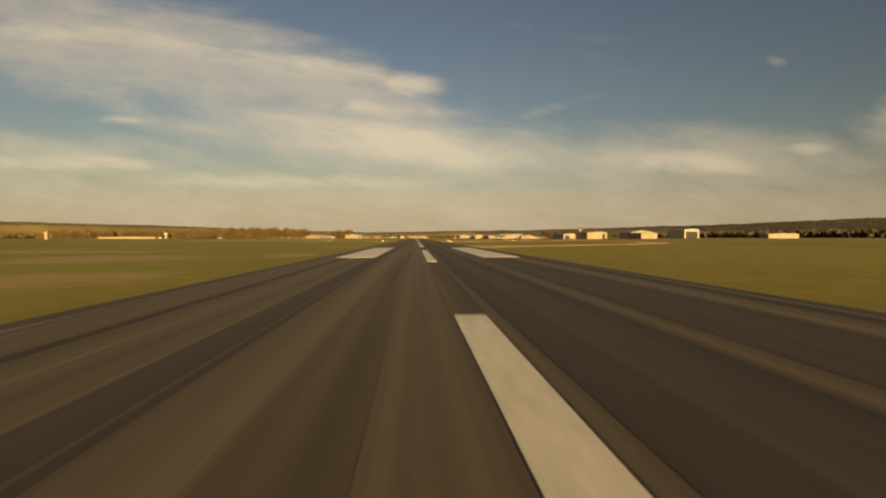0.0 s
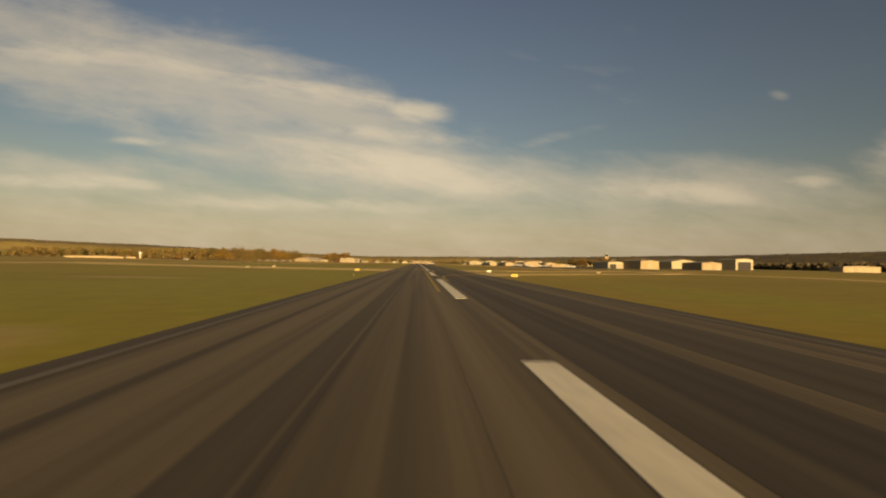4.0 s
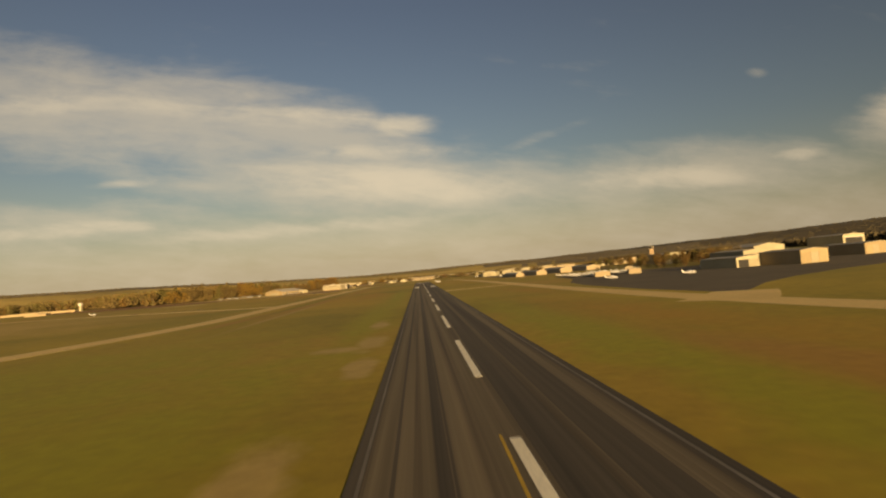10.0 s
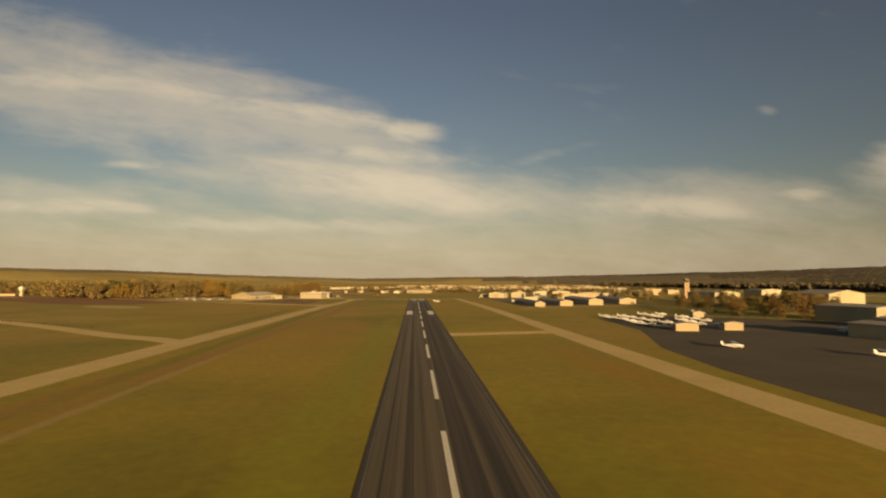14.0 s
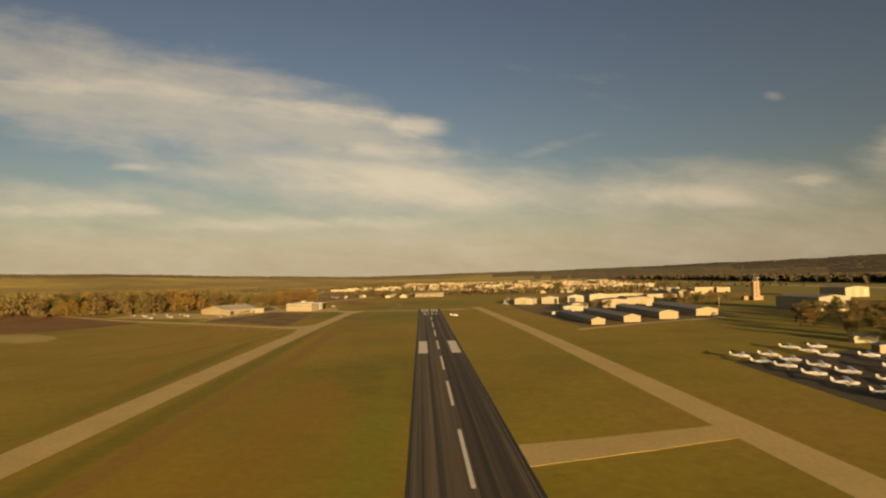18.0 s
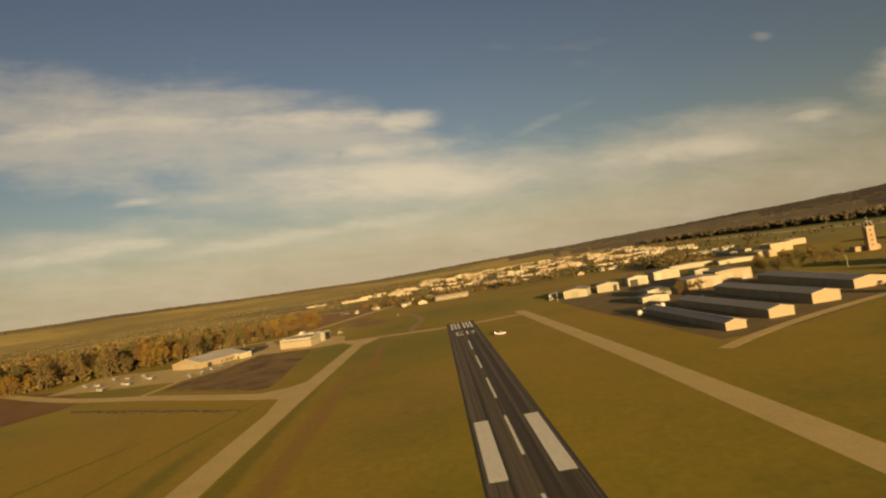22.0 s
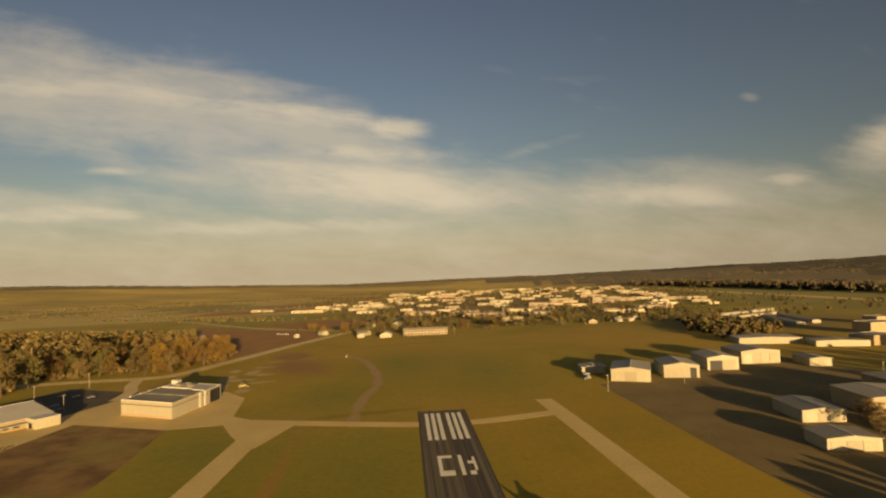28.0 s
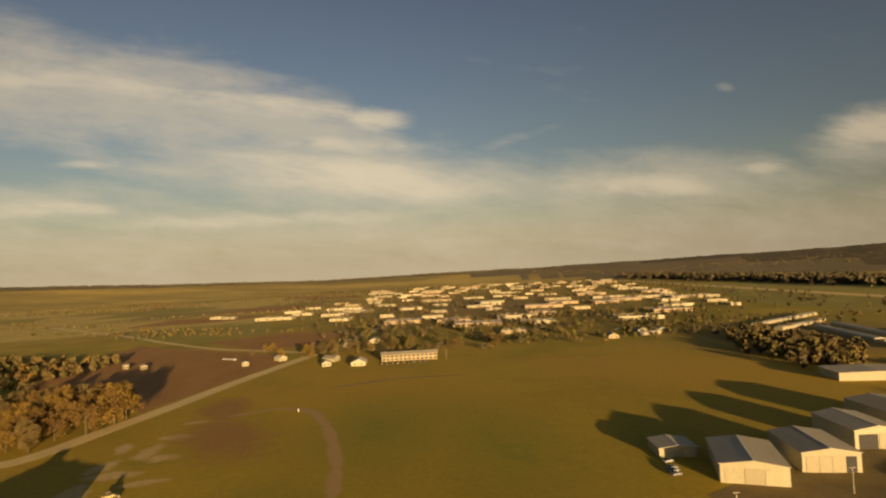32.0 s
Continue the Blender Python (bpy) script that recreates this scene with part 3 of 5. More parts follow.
for i, (name, pts, mat, label) in enumerate(FIELDS):
    setting(put(name, slab(pts, -0.02, 0.012 + 0.002 * (i % 3)), mat), label, "field")

# patchwork of farmland on the plain
rnd = random.Random(17)
corner = {}
for i in range(16):
    for j in range(9):
        corner[i, j] = (-2700 + 170 * i + rnd.uniform(-45, 45) + 40 * j, 2330 + 150 * j + rnd.uniform(-35, 35) - 0.05 * (170 * i))
for i in range(15):
    for j in range(8):
        pts = [corner[i, j], corner[i + 1, j], corner[i + 1, j + 1], corner[i, j + 1]]
        if rnd.random() < 0.72 and max(p[0] for p in pts) < -70 - (pts[0][1] - 2300) * 0.02:
            kind = rnd.choice(((M_straw, "straw-coloured dry field on the plain"), (M_meadow, "olive pasture on the plain"), (M_slope, "golden rough pasture on the plain"), (M_straw, "straw-coloured dry field on the plain"), (M_plough, "brown worked field on the plain")))
            setting(put("field", slab(pts, -0.02, 0.030 + 0.004 * ((i + 2 * j) % 4)), kind[0]), kind[1], "field")

# ---------------------------------------------------------------- runway and taxiways
runway = setting(put("runway", boxes((-12.0, 12.0, -260, 1276, -0.05, 0.05)), M_runway), "dark streaked asphalt runway with tyre marks", "runway")


def mark(name, pts_or_box, mat, label="", z=0.064):
    bm = boxes((*pts_or_box, 0.045, z)) if len(pts_or_box) == 4 else slab(pts_or_box, 0.045, z)
    return part(name, bm, mat, runway, label)


M_lanepale = material("pale_worn_asphalt", (0.100, 0.080, 0.050), (0.185, 0.148, 0.092), 0.62, 2.6, 0.9, 0.25, stretch=(1, 0.007, 1), contrast=0.16)
M_lanedark = material("dark_sealed_asphalt", (0.046, 0.039, 0.030), (0.096, 0.079, 0.056), 0.62, 2.6, 0.9, 0.25, stretch=(1, 0.007, 1), contrast=0.16)
for x0, x1 in ((-10.7, -9.2), (-8.7, -7.7), (-6.9, -6.2), (-4.8, -3.6), (-2.1, -0.6), (0.5, 0.85), (8.7, 8.95), (9.5, 9.75)):
    part("pale_lane", boxes((x0, x1, -260, 1276, 0.03, 0.0545)), M_lanepale, runway, "pale worn lane along the runway")
for x0, x1 in ((-12.0, -10.9), (-9.1, -8.8), (-6.1, -5.2), (-5.1, -4.9), (0.9, 4.2), (5.2, 8.4), (10.4, 12.0)):
    part("dark_lane", boxes((x0, x1, -260, 1276, 0.03, 0.0545)), M_lanedark, runway, "dark sealed lane along the runway")
for x0, x1 in ((-10.1, -5.9), (5.9, 10.1)):
    mark("aiming_point_bar", (x0, x1, 59.2, 114.7), M_white, "broad white painted aiming bar")
    mark("aiming_point_bar", (x0 - 0.4 * (x0 < 0), x1 + 0.4 * (x1 > 0), 917.0, 966.0), M_white, "broad white painted aiming bar")
for y0, y1 in [(-92, -55), (-22, 15.3), (49, 92), (122, 167), (192, 236)] + [(260.4 + 61 * k, 297 + 61 * k) for k in range(15)]:
    mark("centreline_stripe", (-0.45, 0.45, y0, y1), M_white)
for x in (2.2, 5.1, 8.0):
    for side in (-1, 1):
        mark("threshold_bar", (side * x - 0.85, side * x + 0.85, 1227, 1271), M_white)
for x0, x1, y0, y1 in ((-6.4, -1.0, 1186, 1191), (-6.4, -5.0, 1191, 1204), (-6.4, -1.0, 1204, 1207), (1.2, 2.6, 1186, 1207), (4.2, 6.2, 1186, 1190), (4.2, 6.2, 1197, 1200), (6.2, 7.2, 1190, 1204)):
    mark("runway_number_stroke", (x0, x1, y0, y1), M_white)
mark("side_stripe", (10.85, 11.15, -250, 1280), M_worn, "faded side stripe")
mark("side_stripe", (-11.25, -11.0, -250, 1280), M_worn, "faded side stripe")
for line in (
    [(-1.3, 200), (-1.3, 258), (-1.3, 310), (-2.6, 326), (-6.0, 333), (-10.4, 334)],
    [(1.1, 228), (1.2, 246), (2.8, 262), (9.0, 276), (11.6, 278)],
    [(-1.3, 345), (-1.3, 390), (-1.0, 420)],
    [(1.2, 300), (1.6, 330), (5.0, 344), (11.6, 348)],
):
    part("lead_line", band(line, 0.24, 0.045, 0.068), M_yellow, runway, "yellow taxi lead-off line")

TAXI = [
    ([(-152, 440), (-134, 485), (-120, 528), (-108, 570), (-100, 620), (-98, 690), (-97, 760), (-95.5, 850), (-94.5, 950), (-92.5, 1040), (-90, 1120), (-87.5, 1200), (-85, 1274)], (14.0, 10.5), 0.030, "pale concrete parallel taxiway"),
    ([(-98, 735), (-116, 750), (-142, 766), (-194, 808), (-270, 864), (-340, 912), (-520, 1010)], 10.5, 0.034, "pale concrete taxiway branch"),
    ([(-92, 1062), (-120, 1080), (-150, 1100), (-205, 1137), (-276, 1180), (-340, 1228), (-440, 1312)], 10.5, 0.034, "pale concrete taxiway branch to the hangars"),
    ([(-150, 1286), (-98, 1274), (-45, 1260), (-8, 1252), (14, 1252), (56, 1262)], 8.0, 0.036, "pale concrete taxiway across the runway end"),
    ([(116, 310), (104, 372), (90, 426), (79, 480), (73, 530), (70, 580), (68, 650), (67, 740), (66.5, 850), (65, 1000), (61, 1144), (58, 1240), (56, 1290)], (14.0, 9.0), 0.030, "pale concrete parallel taxiway"),
    ([(26, 139), (40, 149), (56, 163), (84, 192), (108, 250), (116, 320)], (12.0, 12.0), 0.032, "pale concrete runway exit"),
    ([(18, 286), (32, 299), (53, 318), (78, 338), (112, 368)], (11.0, 10.0), 0.034, "pale concrete high-speed runway exit"),
    ([(18, 346), (36, 351), (55, 365), (82, 395), (116, 424), (150, 447)], (13.0, 11.0), 0.036, "pale concrete runway exit"),
    ([(-140, 330), (-152, 390), (-150, 450)], 15.0, 0.036, "pale concrete parallel taxiway"),
    ([(8, 764), (36, 770), (68, 778)], (14.0, 9.0), 0.034, "pale concrete runway exit"),
    ([(70, 510), (80, 521), (91, 535)], (24.0, 17.0), 0.036, "pale concrete link to the apron"),
]
for pts, wide, top, label in TAXI:
    sheet = setting(put("taxiway", band(pts, wide, -0.05, top), M_concrete), label, "taxiway")
for mouth in (
    [(9, 110), (9, 151), (17, 146.5), (25, 144), (36, 150), (44, 156), (40, 143), (31, 136), (24, 130), (16, 121)],
    [(9, 257), (9, 316), (14, 303), (19, 296), (27, 299), (37, 304), (31, 292), (23, 281), (15, 269)],
    [(9, 318), (9, 370), (16, 362), (24, 358), (36, 357.5), (40, 349), (30, 344.5), (22, 338.5), (15, 329)],
):
    setting(put("taxiway", slab(mouth, -0.05, 0.038), M_concrete), "pale concrete flare where an exit leaves the runway", "taxiway")
exit_left = setting(put("taxiway", slab([(0, 307), (-12, 305), (-26, 317), (-45, 322), (-75, 330), (-100, 344), (-150, 370), (-150, 395), (-100, 372), (-70, 361), (-54, 354.5), (-42, 350.5), (-33, 348), (-26, 347), (-21, 348.5), (-17, 351.5), (-14, 355.5), (-12, 361), (0, 362)], -0.05, 0.033), M_concrete), "pale tan concrete runway exit with cracks", "taxiway")
for line in ([(-25, 333.4), (-20, 331.6), (-16, 330.8), (-13, 330.7)], [(-25, 332.2), (-18, 328.8), (-13, 325.2)], [(-40, 340), (-32, 336), (-25, 333)]):
    part("crack", band(line, (0.10, 0.20), 0.02, 0.039), M_brown, exit_left, "grass-grown crack in the concrete")
setting(put("taxiway", slab([(-97.5, 1016), (-89, 1016), (-86, 1085), (-95, 1102), (-103, 1090), (-122, 1085), (-110, 1071), (-101, 1060)], -0.05, 0.040), M_concrete), "pale concrete flare at the taxiway junction", "taxiway")
setting(put("taxiway", slab([(-96, 1250), (-84, 1230), (-80, 1230), (-70, 1266), (-110, 1278)], -0.05, 0.040), M_concrete), "pale concrete flare at the taxiway end", "taxiway")
setting(put("taxiway", band([(-219, 1148), (-216, 1172), (-214, 1200)], 5.0, -0.05, 0.038), M_concrete), "narrow pale link to the hangar yard", "taxiway")
setting(put("service_road", band([(96, 1008), (120, 1024), (168, 1048), (230, 1072)], 6.0, -0.05, 0.040), M_concrete), "pale service road in front of the sheds", "road")
for pts, wide, label in (
    ([(-620, 1355), (-420, 1388), (-300, 1409), (-245, 1416), (-213, 1417), (-193, 1428), (-178, 1468), (-160, 1520), (-139, 1588), (-107, 1678), (-76, 1770), (-40, 1900), (10, 2070)], 12.5, "pale asphalt road past the woods"),
    ([(-700, 2320), (-513, 2133), (-384, 1994), (-330, 1930), (-227, 1822), (-160, 1776), (-84, 1726)], 8.5, "narrow pale farm road"),
    ([(-420, 2030), (-362, 2112), (-260, 2170)], 6.0, "narrow pale farm road"),
    ([(-1700, 2560), (-1100, 2540), (-700, 2320)], 6.5, "narrow pale farm road"),
    ([(-1500, 2050), (-1000, 2220), (-700, 2320), (-380, 2440), (-150, 2460)], 6.5, "narrow pale farm road"),
    ([(-900, 3050), (-500, 2760), (-240, 2620), (-80, 2600)], 7.0, "narrow pale farm road"),
    ([(-213, 1412), (-206, 1388), (-196, 1366), (-192, 1340)], 8.0, "pale link road down to the hangar yard"),
):
    setting(put("road", band(pts, wide, -0.05, 0.030 if wide > 8 else 0.026), M_road), label, "road")
setting(put("apron", slab([(86, 528), (81, 580), (82, 660), (88, 710), (110, 780), (118, 868), (190, 892), (240, 850), (300, 815), (345, 770), (420, 730), (330, 660), (240, 628), (179, 604), (141, 582), (114, 560)], -0.05, 0.024), M_apron), "dark asphalt parking apron", "apron")
setting(put("hangar_apron", slab([(104, 1026), (98, 1200), (98, 1320), (262, 1392), (286, 1250), (252, 1080), (130, 1024)], -0.05, 0.024), M_lot), "brown gravel ground between the hangar rows", "apron")
setting(put("hangar_yard", slab([(-345, 1240), (-212, 1194), (-192, 1224), (-184, 1286), (-131, 1266), (-88, 1272), (-106, 1286), (-113, 1330), (-130, 1352), (-186, 1360), (-200, 1310), (-218, 1250), (-262, 1290), (-345, 1320)], -0.05, 0.022), M_concrete), "pale concrete yard in front of the hangars", "apron")
setting(put("car_park", slab([(-262, 1330), (-200, 1305), (-186, 1362), (-246, 1388)], -0.05, 0.020), M_apron), "dark asphalt car park by the woods", "car park")
setting(put("field_runway", band([(760, 400), (800, 1200), (860, 2200), (960, 3400)], 40.0, -0.05, 0.03), M_concrete), "pale second runway across the field", "runway")

# ---------------------------------------------------------------- buildings
def hangar(x, y, turn, w, d, h, mat, roof, label, gable=0.0, doors="", category="hangar", group=""):
    """Front wall centred on the origin and facing -y, depth towards +y. doors: 'open', 'panels', 'bays' or ''."""
    base = new("hangar")
    t = 0.3
    if gable:
        walls = prism([(-w / 2, 0), (w / 2, 0), (w / 2, h), (0, h + gable), (-w / 2, h)], 0, d)
        part("wall", walls, mat, base)
        sl = math.hypot(w / 2, gable)
        for s in (-1, 1):
            n = Vector((s * gable, w / 2)).normalized() * 0.25
            o = [(s * (w / 2 + 0.5), h - gable / w), (0, h + gable)]
            part("roof", prism([o[0], o[1], (o[1][0], o[1][1] + 0.25), (o[0][0] + n.x, o[0][1] + n.y)], -0.5, d + 0.5), roof, base, "sloping sheet-metal roof")
        part("ridge_cap", boxes((-0.4, 0.4, -0.5, d + 0.5, h + gable + 0.15, h + gable + 0.32)), M_trim, base)
    else:
        part("wall", boxes((-w / 2, w / 2, 0, t, 0, h), (-w / 2, w / 2, d - t, d, 0, h), (-w / 2, -w / 2 + t, t, d - t, 0, h), (w / 2 - t, w / 2, t, d - t, 0, h)), mat, base)
        part("roof", boxes((-w / 2 + t, w / 2 - t, t, d - t, h - 0.4, h - 0.06)), roof, base, "flat roof behind a low parapet")
        part("coping", boxes((-w / 2 - 0.1, w / 2 + 0.1, -0.1, t + 0.1, h, h + 0.18), (-w / 2 - 0.1, w / 2 + 0.1, d - t - 0.1, d + 0.1, h, h + 0.18), (-w / 2 - 0.1, -w / 2 + t + 0.1, t + 0.1, d - t - 0.1, h, h + 0.18), (w / 2 - t - 0.1, w / 2 + 0.1, t + 0.1, d - t - 0.1, h, h + 0.18)), M_trim, base)
    # doorways are not cut: near-black sheets on the wall paint the interior shade
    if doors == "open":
        part("door_opening", boxes((-w * 0.40, w * 0.40, -0.05, 0.06, 0, h * 0.80)), M_doorshade_line, base, "near-black sheet painting the shade in an open hangar doorway")
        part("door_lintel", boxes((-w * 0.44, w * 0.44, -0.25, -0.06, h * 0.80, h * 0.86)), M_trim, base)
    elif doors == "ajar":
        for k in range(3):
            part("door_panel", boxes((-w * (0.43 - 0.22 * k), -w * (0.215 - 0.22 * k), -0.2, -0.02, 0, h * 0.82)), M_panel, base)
        part("door_opening", boxes((w * 0.24, w * 0.42, -0.05, 0.06, 0, h * 0.82)), M_doorshade_line, base, "near-black sheet painting the shade between the half-open doors")
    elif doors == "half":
        part("door_opening", boxes((-w * 0.42, -w * 0.02, -0.05, 0.06, 0, h * 0.78)), M_doorshade_line, base, "near-black sheet painting the shade in an open hangar doorway")
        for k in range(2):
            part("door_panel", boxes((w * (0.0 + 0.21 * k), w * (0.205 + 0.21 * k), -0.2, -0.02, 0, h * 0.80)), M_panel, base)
    elif doors == "panels":
        n = max(3, int(w / 6))
        for k in range(n):
            a = -w * 0.44 + w * 0.88 * k / n
            part("door_panel", boxes((a + 0.08, a + w * 0.88 / n - 0.08, -0.16, -0.02, 0, h * 0.82)), M_panel if k % 2 else mat, base)
    elif doors == "bays":
        n = max(2, int(d / 13))
        for s in (-1, 1):
            for k in range(n):
                a = d * (k + 0.12) / n
                part("bay_door", boxes((s * w / 2 - 0.08, s * w / 2 + 0.08, a, a + d * 0.76 / n, 0, h * 0.78)), M_panel, base)
    base.matrix_world = pose(x, y, 0, 0, 0, turn)
    return tagged(base, label, category, group)


# white hangar with its roof plant beside the road
wh = hangar(-153.0, 1294.5, -25, 36, 48, 8.0, M_stucco, M_roofdark, "large white flat-roofed hangar with dark roof")
part("roof_screen", boxes((-17, 6, 33.0, 33.5, 7.5, 8.6)), M_trim, wh, "white roof upstand")
part("roof_screen", boxes((8, 17.4, 31.0, 31.5, 7.5, 8.5)), M_trim, wh, "white roof upstand")
part("roof_divider", boxes((-17.6, 17.6, 17.0, 17.3, 7.9, 8.12)), M_roof, wh)
for k in range(2):
    part("air_handler", boxes((-11 + 10 * k, -6 + 10 * k, 38, 42, 7.6, 9.0), (-10.5 + 10 * k, -6.5 + 10 * k, 38.5, 41.5, 9.0, 9.4)), M_roofdark, wh, "grey rooftop air handler")
for k in range(4):
    part("roof_vent", boxes((-17.2, -16.6, 6 + 8 * k, 6.6 + 8 * k, 7.5, 8.9)), M_trim, wh)
part("penthouse", boxes((-17, -12, 43, 47, 7.5, 10.2)), M_trim, wh, "white roof housing")
part("pale_roof", boxes((-17.5, 17.5, 33.6, 47.5, 7.92, 7.98)), M_roofwhite, wh)
for k in range(2):
    part("pilaster", boxes((18.0, 18.5, 25 + 5 * k, 26.6 + 5 * k, 0, 8.1)), M_trim, wh)
# no bay is cut here; the sheet's dark colour stands in for shade inside
part("side_door", boxes((17.95, 18.08, 36, 47, 0, 7.2)), M_doorshade_line, wh, "near-black sheet painting the shade in an open side bay")
for k in range(4):
    part("wall_panel", boxes((-17.6 + 8.9 * k, -9.1 + 8.9 * k, -0.08, -0.01, 0.3, 6.1)), M_stucco, wh)
part("wall_groove", boxes((-18.06, 18.06, -0.13, -0.09, 5.9, 6.25)), M_doorshade_line, wh, "dark line under the parapet band")
part("wall_groove", boxes((18.02, 18.08, 0.3, 34.0, 5.9, 6.2)), M_doorshade_line, wh, "dark line under the parapet band")
part("roof_edge", boxes((-18.2, 18.2, -0.25, 0.5, 8.19, 8.45)), M_trim, wh, "white roof edge")
part("base_course", boxes((-18.08, 18.08, -0.12, -0.09, 0, 1.0)), M_brick, wh)
# the side walls run askew to the front
for piece in wh.children:
    for v in piece.data.vertices:
        v.co.x, v.co.y = v.co.x - 0.25 * v.co.y, v.co.y * 0.96
tan = hangar(-241.5, 1267, -32, 42, 46, 4.7, M_tan, M_roofwhite, "tan metal hangar with low gabled grey roof", 4.2)
part("annex", boxes((21, 30, 34, 45, 0, 4.6)), M_wall, tan, "white flat annex")
part("annex_roof", boxes((20.8, 30.2, 33.8, 45.2, 4.6, 4.85)), M_trim, tan)
# near-black sheet on the closed annex wall, its colour imitating doorway shade
part("annex_door", boxes((23.5, 26.5, 33.9, 34.02, 0, 2.6)), M_doorshade_line, tan, "near-black sheet painting the shade in the annex doorway")
part("canopy", boxes((21, 26, 18, 33, 2.9, 3.2), (25.6, 25.9, 18.2, 18.5, 0, 2.9), (25.6, 25.9, 32.5, 32.8, 0, 2.9)), M_wall, tan)
for k in range(3):
    part("window", boxes((20.96, 21.06, 19.5 + 4.5 * k, 22 + 4.5 * k, 1.0, 2.4)), M_glass, tan)
for k in range(4):
    part("front_door_panel", boxes((-9.6 + 4.9 * k, -4.8 + 4.9 * k, -0.14, -0.02, 0, 4.4)), M_panel, tan, "tan sliding door leaf")
# doorway shade painted as a dark sheet on the uncut side wall
part("side_door", boxes((20.97, 21.05, 6, 10, 0, 3.4)), M_doorshade_line, tan, "near-black sheet painting the shade in a side doorway")

# rows of long sheds and box hangars
for x, y, t, w, d, h in ((120, 1041, 0, 10, 94, 3.6), (150, 1053, 1, 13, 94, 4.4), (187, 1072, -2, 15, 106, 5.4), (231, 1096, -5, 18, 108, 5.2)):
    hangar(x, y, t, w, d, h, M_tan, M_roof, "long low tan hangar shed with grey roof", 1.5, "bays", group="rows of long sheds")
for x, y, t, w, d, h, dr in ((119.5, 1324, -24, 23, 30, 7.0, "panels"), (154, 1328, -14, 21, 28, 7.5, "ajar"), (192, 1346, -8, 20, 28, 8.0, "half"), (230, 1363, -4, 27, 28, 8.5, "panels")):
    hangar(x, y, t, w, d, h, M_wall, M_roof, "cream box hangar with sliding doors", 1.6, dr, group="box hangars in a row")
for x, y, w, d, h, mat in ((200, 1224, 27, 28, 8, M_tan), (234, 1241, 29, 30, 9, M_tan), (161, 1222, 18, 24, 5.0, M_wall), (143, 1186, 19, 14, 4.5, M_wall), (108, 1356, 16, 14, 4, M_wall), (258, 1343, 14, 20, 5, M_wall)):
    hangar(x, y, -8, w, d, h, mat, M_roof, "small metal-sided airfield building", 1.0, "panels", "building")
for x, y, t, w, d, h, mat, g, dr in (
    (352, 1108, 10, 34, 46, 12.0, M_wall, 2.0, "panels"), (232, 690, 12, 21, 30, 8.0, M_tan, 1.0, "panels"), (207, 715, 10, 19, 34, 6.2, M_wall, 0.9, "half"), (256, 778, 10, 25, 14, 5.5, M_wall, 0.8, "panels"),
    (280, 816, 10, 30, 40, 9.5, M_wall, 1.2, "ajar"), (337, 762, 12, 27, 34, 8.0, M_tan, 1.0, "panels"), (535, 1018, 8, 32, 52, 17.0, M_wall, 1.6, "open"), (455, 1061, 12, 50, 44, 12.0, M_wall, 4.0, ""),
    (548, 1318, 5, 34, 40, 12.0, M_wall, 1.6, "panels"), (640, 905, -10, 50, 36, 8.0, M_tan, 1.0, "panels"),
    (377, 1419, 8, 25, 22, 8.0, M_tan, 0.0, ""), (436, 1482, 4, 31, 20, 11.0, M_tan, 0.0, ""), (512, 1560, -6, 22, 22, 8.0, M_tan, 0.0, ""), (300, 1452, -14, 50, 24, 5.0, M_wall, 0.8, ""), (340, 1420, -14, 40, 18, 4.5, M_wall, 0.8, ""),
    (132, 776, -10, 11, 6, 3.4, M_tan, 0.6, ""), (158, 779, -10, 9, 6, 3.6, M_tan, 0.6, ""), (193, 878, -10, 7, 6, 3.4, M_tan, 0.6, ""), (212, 912, -10, 11, 5, 3.0, M_wall, 0.4, ""),
):
    hangar(x, y, t, w, d, h, mat, M_roof, "pale metal-sided hangar facing the sun", g, dr)

# control tower
tower = new("control_tower")
part("shaft", prism([(-3.6, 0), (3.6, 0), (3.2, 21), (-3.2, 21)], -3.4, 3.4), M_brick, tower, "tall tan concrete shaft")
part("gallery", boxes((-4.2, 4.2, -4.2, 4.2, 21, 21.7)), M_brick, tower)
bm = bmesh.new()
bmesh.ops.create_cone(bm, segments=8, radius1=3.5, radius2=4.2, depth=3.6, cap_ends=True, matrix=Matrix.Translation((0, 0, 23.5)))
part("cab", bm, M_glass, tower, "glazed control cab")
bm = bmesh.new()
bmesh.ops.create_cone(bm, segments=8, radius1=4.5, radius2=4.3, depth=0.7, cap_ends=True, matrix=Matrix.Translation((0, 0, 25.65)))
part("cab_roof", bm, M_roofdark, tower)
for k in range(8):
    a = math.pi / 4 * k + math.pi / 8
    bm = boxes((-0.12, 0.12, -0.12, 0.12, 0, 3.65))
    bm.transform(Matrix.Translation((3.9 * math.cos(a), 3.9 * math.sin(a), 21.7)))
    part("mullion", bm, M_trim, tower)
part("mast", boxes((-0.08, 0.08, -0.08, 0.08, 26, 30)), M_trim, tower)
for k in range(4):
    part("window", boxes((-0.8, 0.8, -3.46, -3.36, 4 + 4.4 * k, 5.6 + 4.4 * k)), M_glass, tower)
part("base_building", boxes((-12, 10, 4, 14, 0, 4.5)), M_brick, tower)
tower.matrix_world = pose(404, 1301, 0, 0, 0, -12) @ Matrix.Diagonal((1, 1, 1.08, 1))
tagged(tower, "tan airport control tower with glazed cab", "control tower")

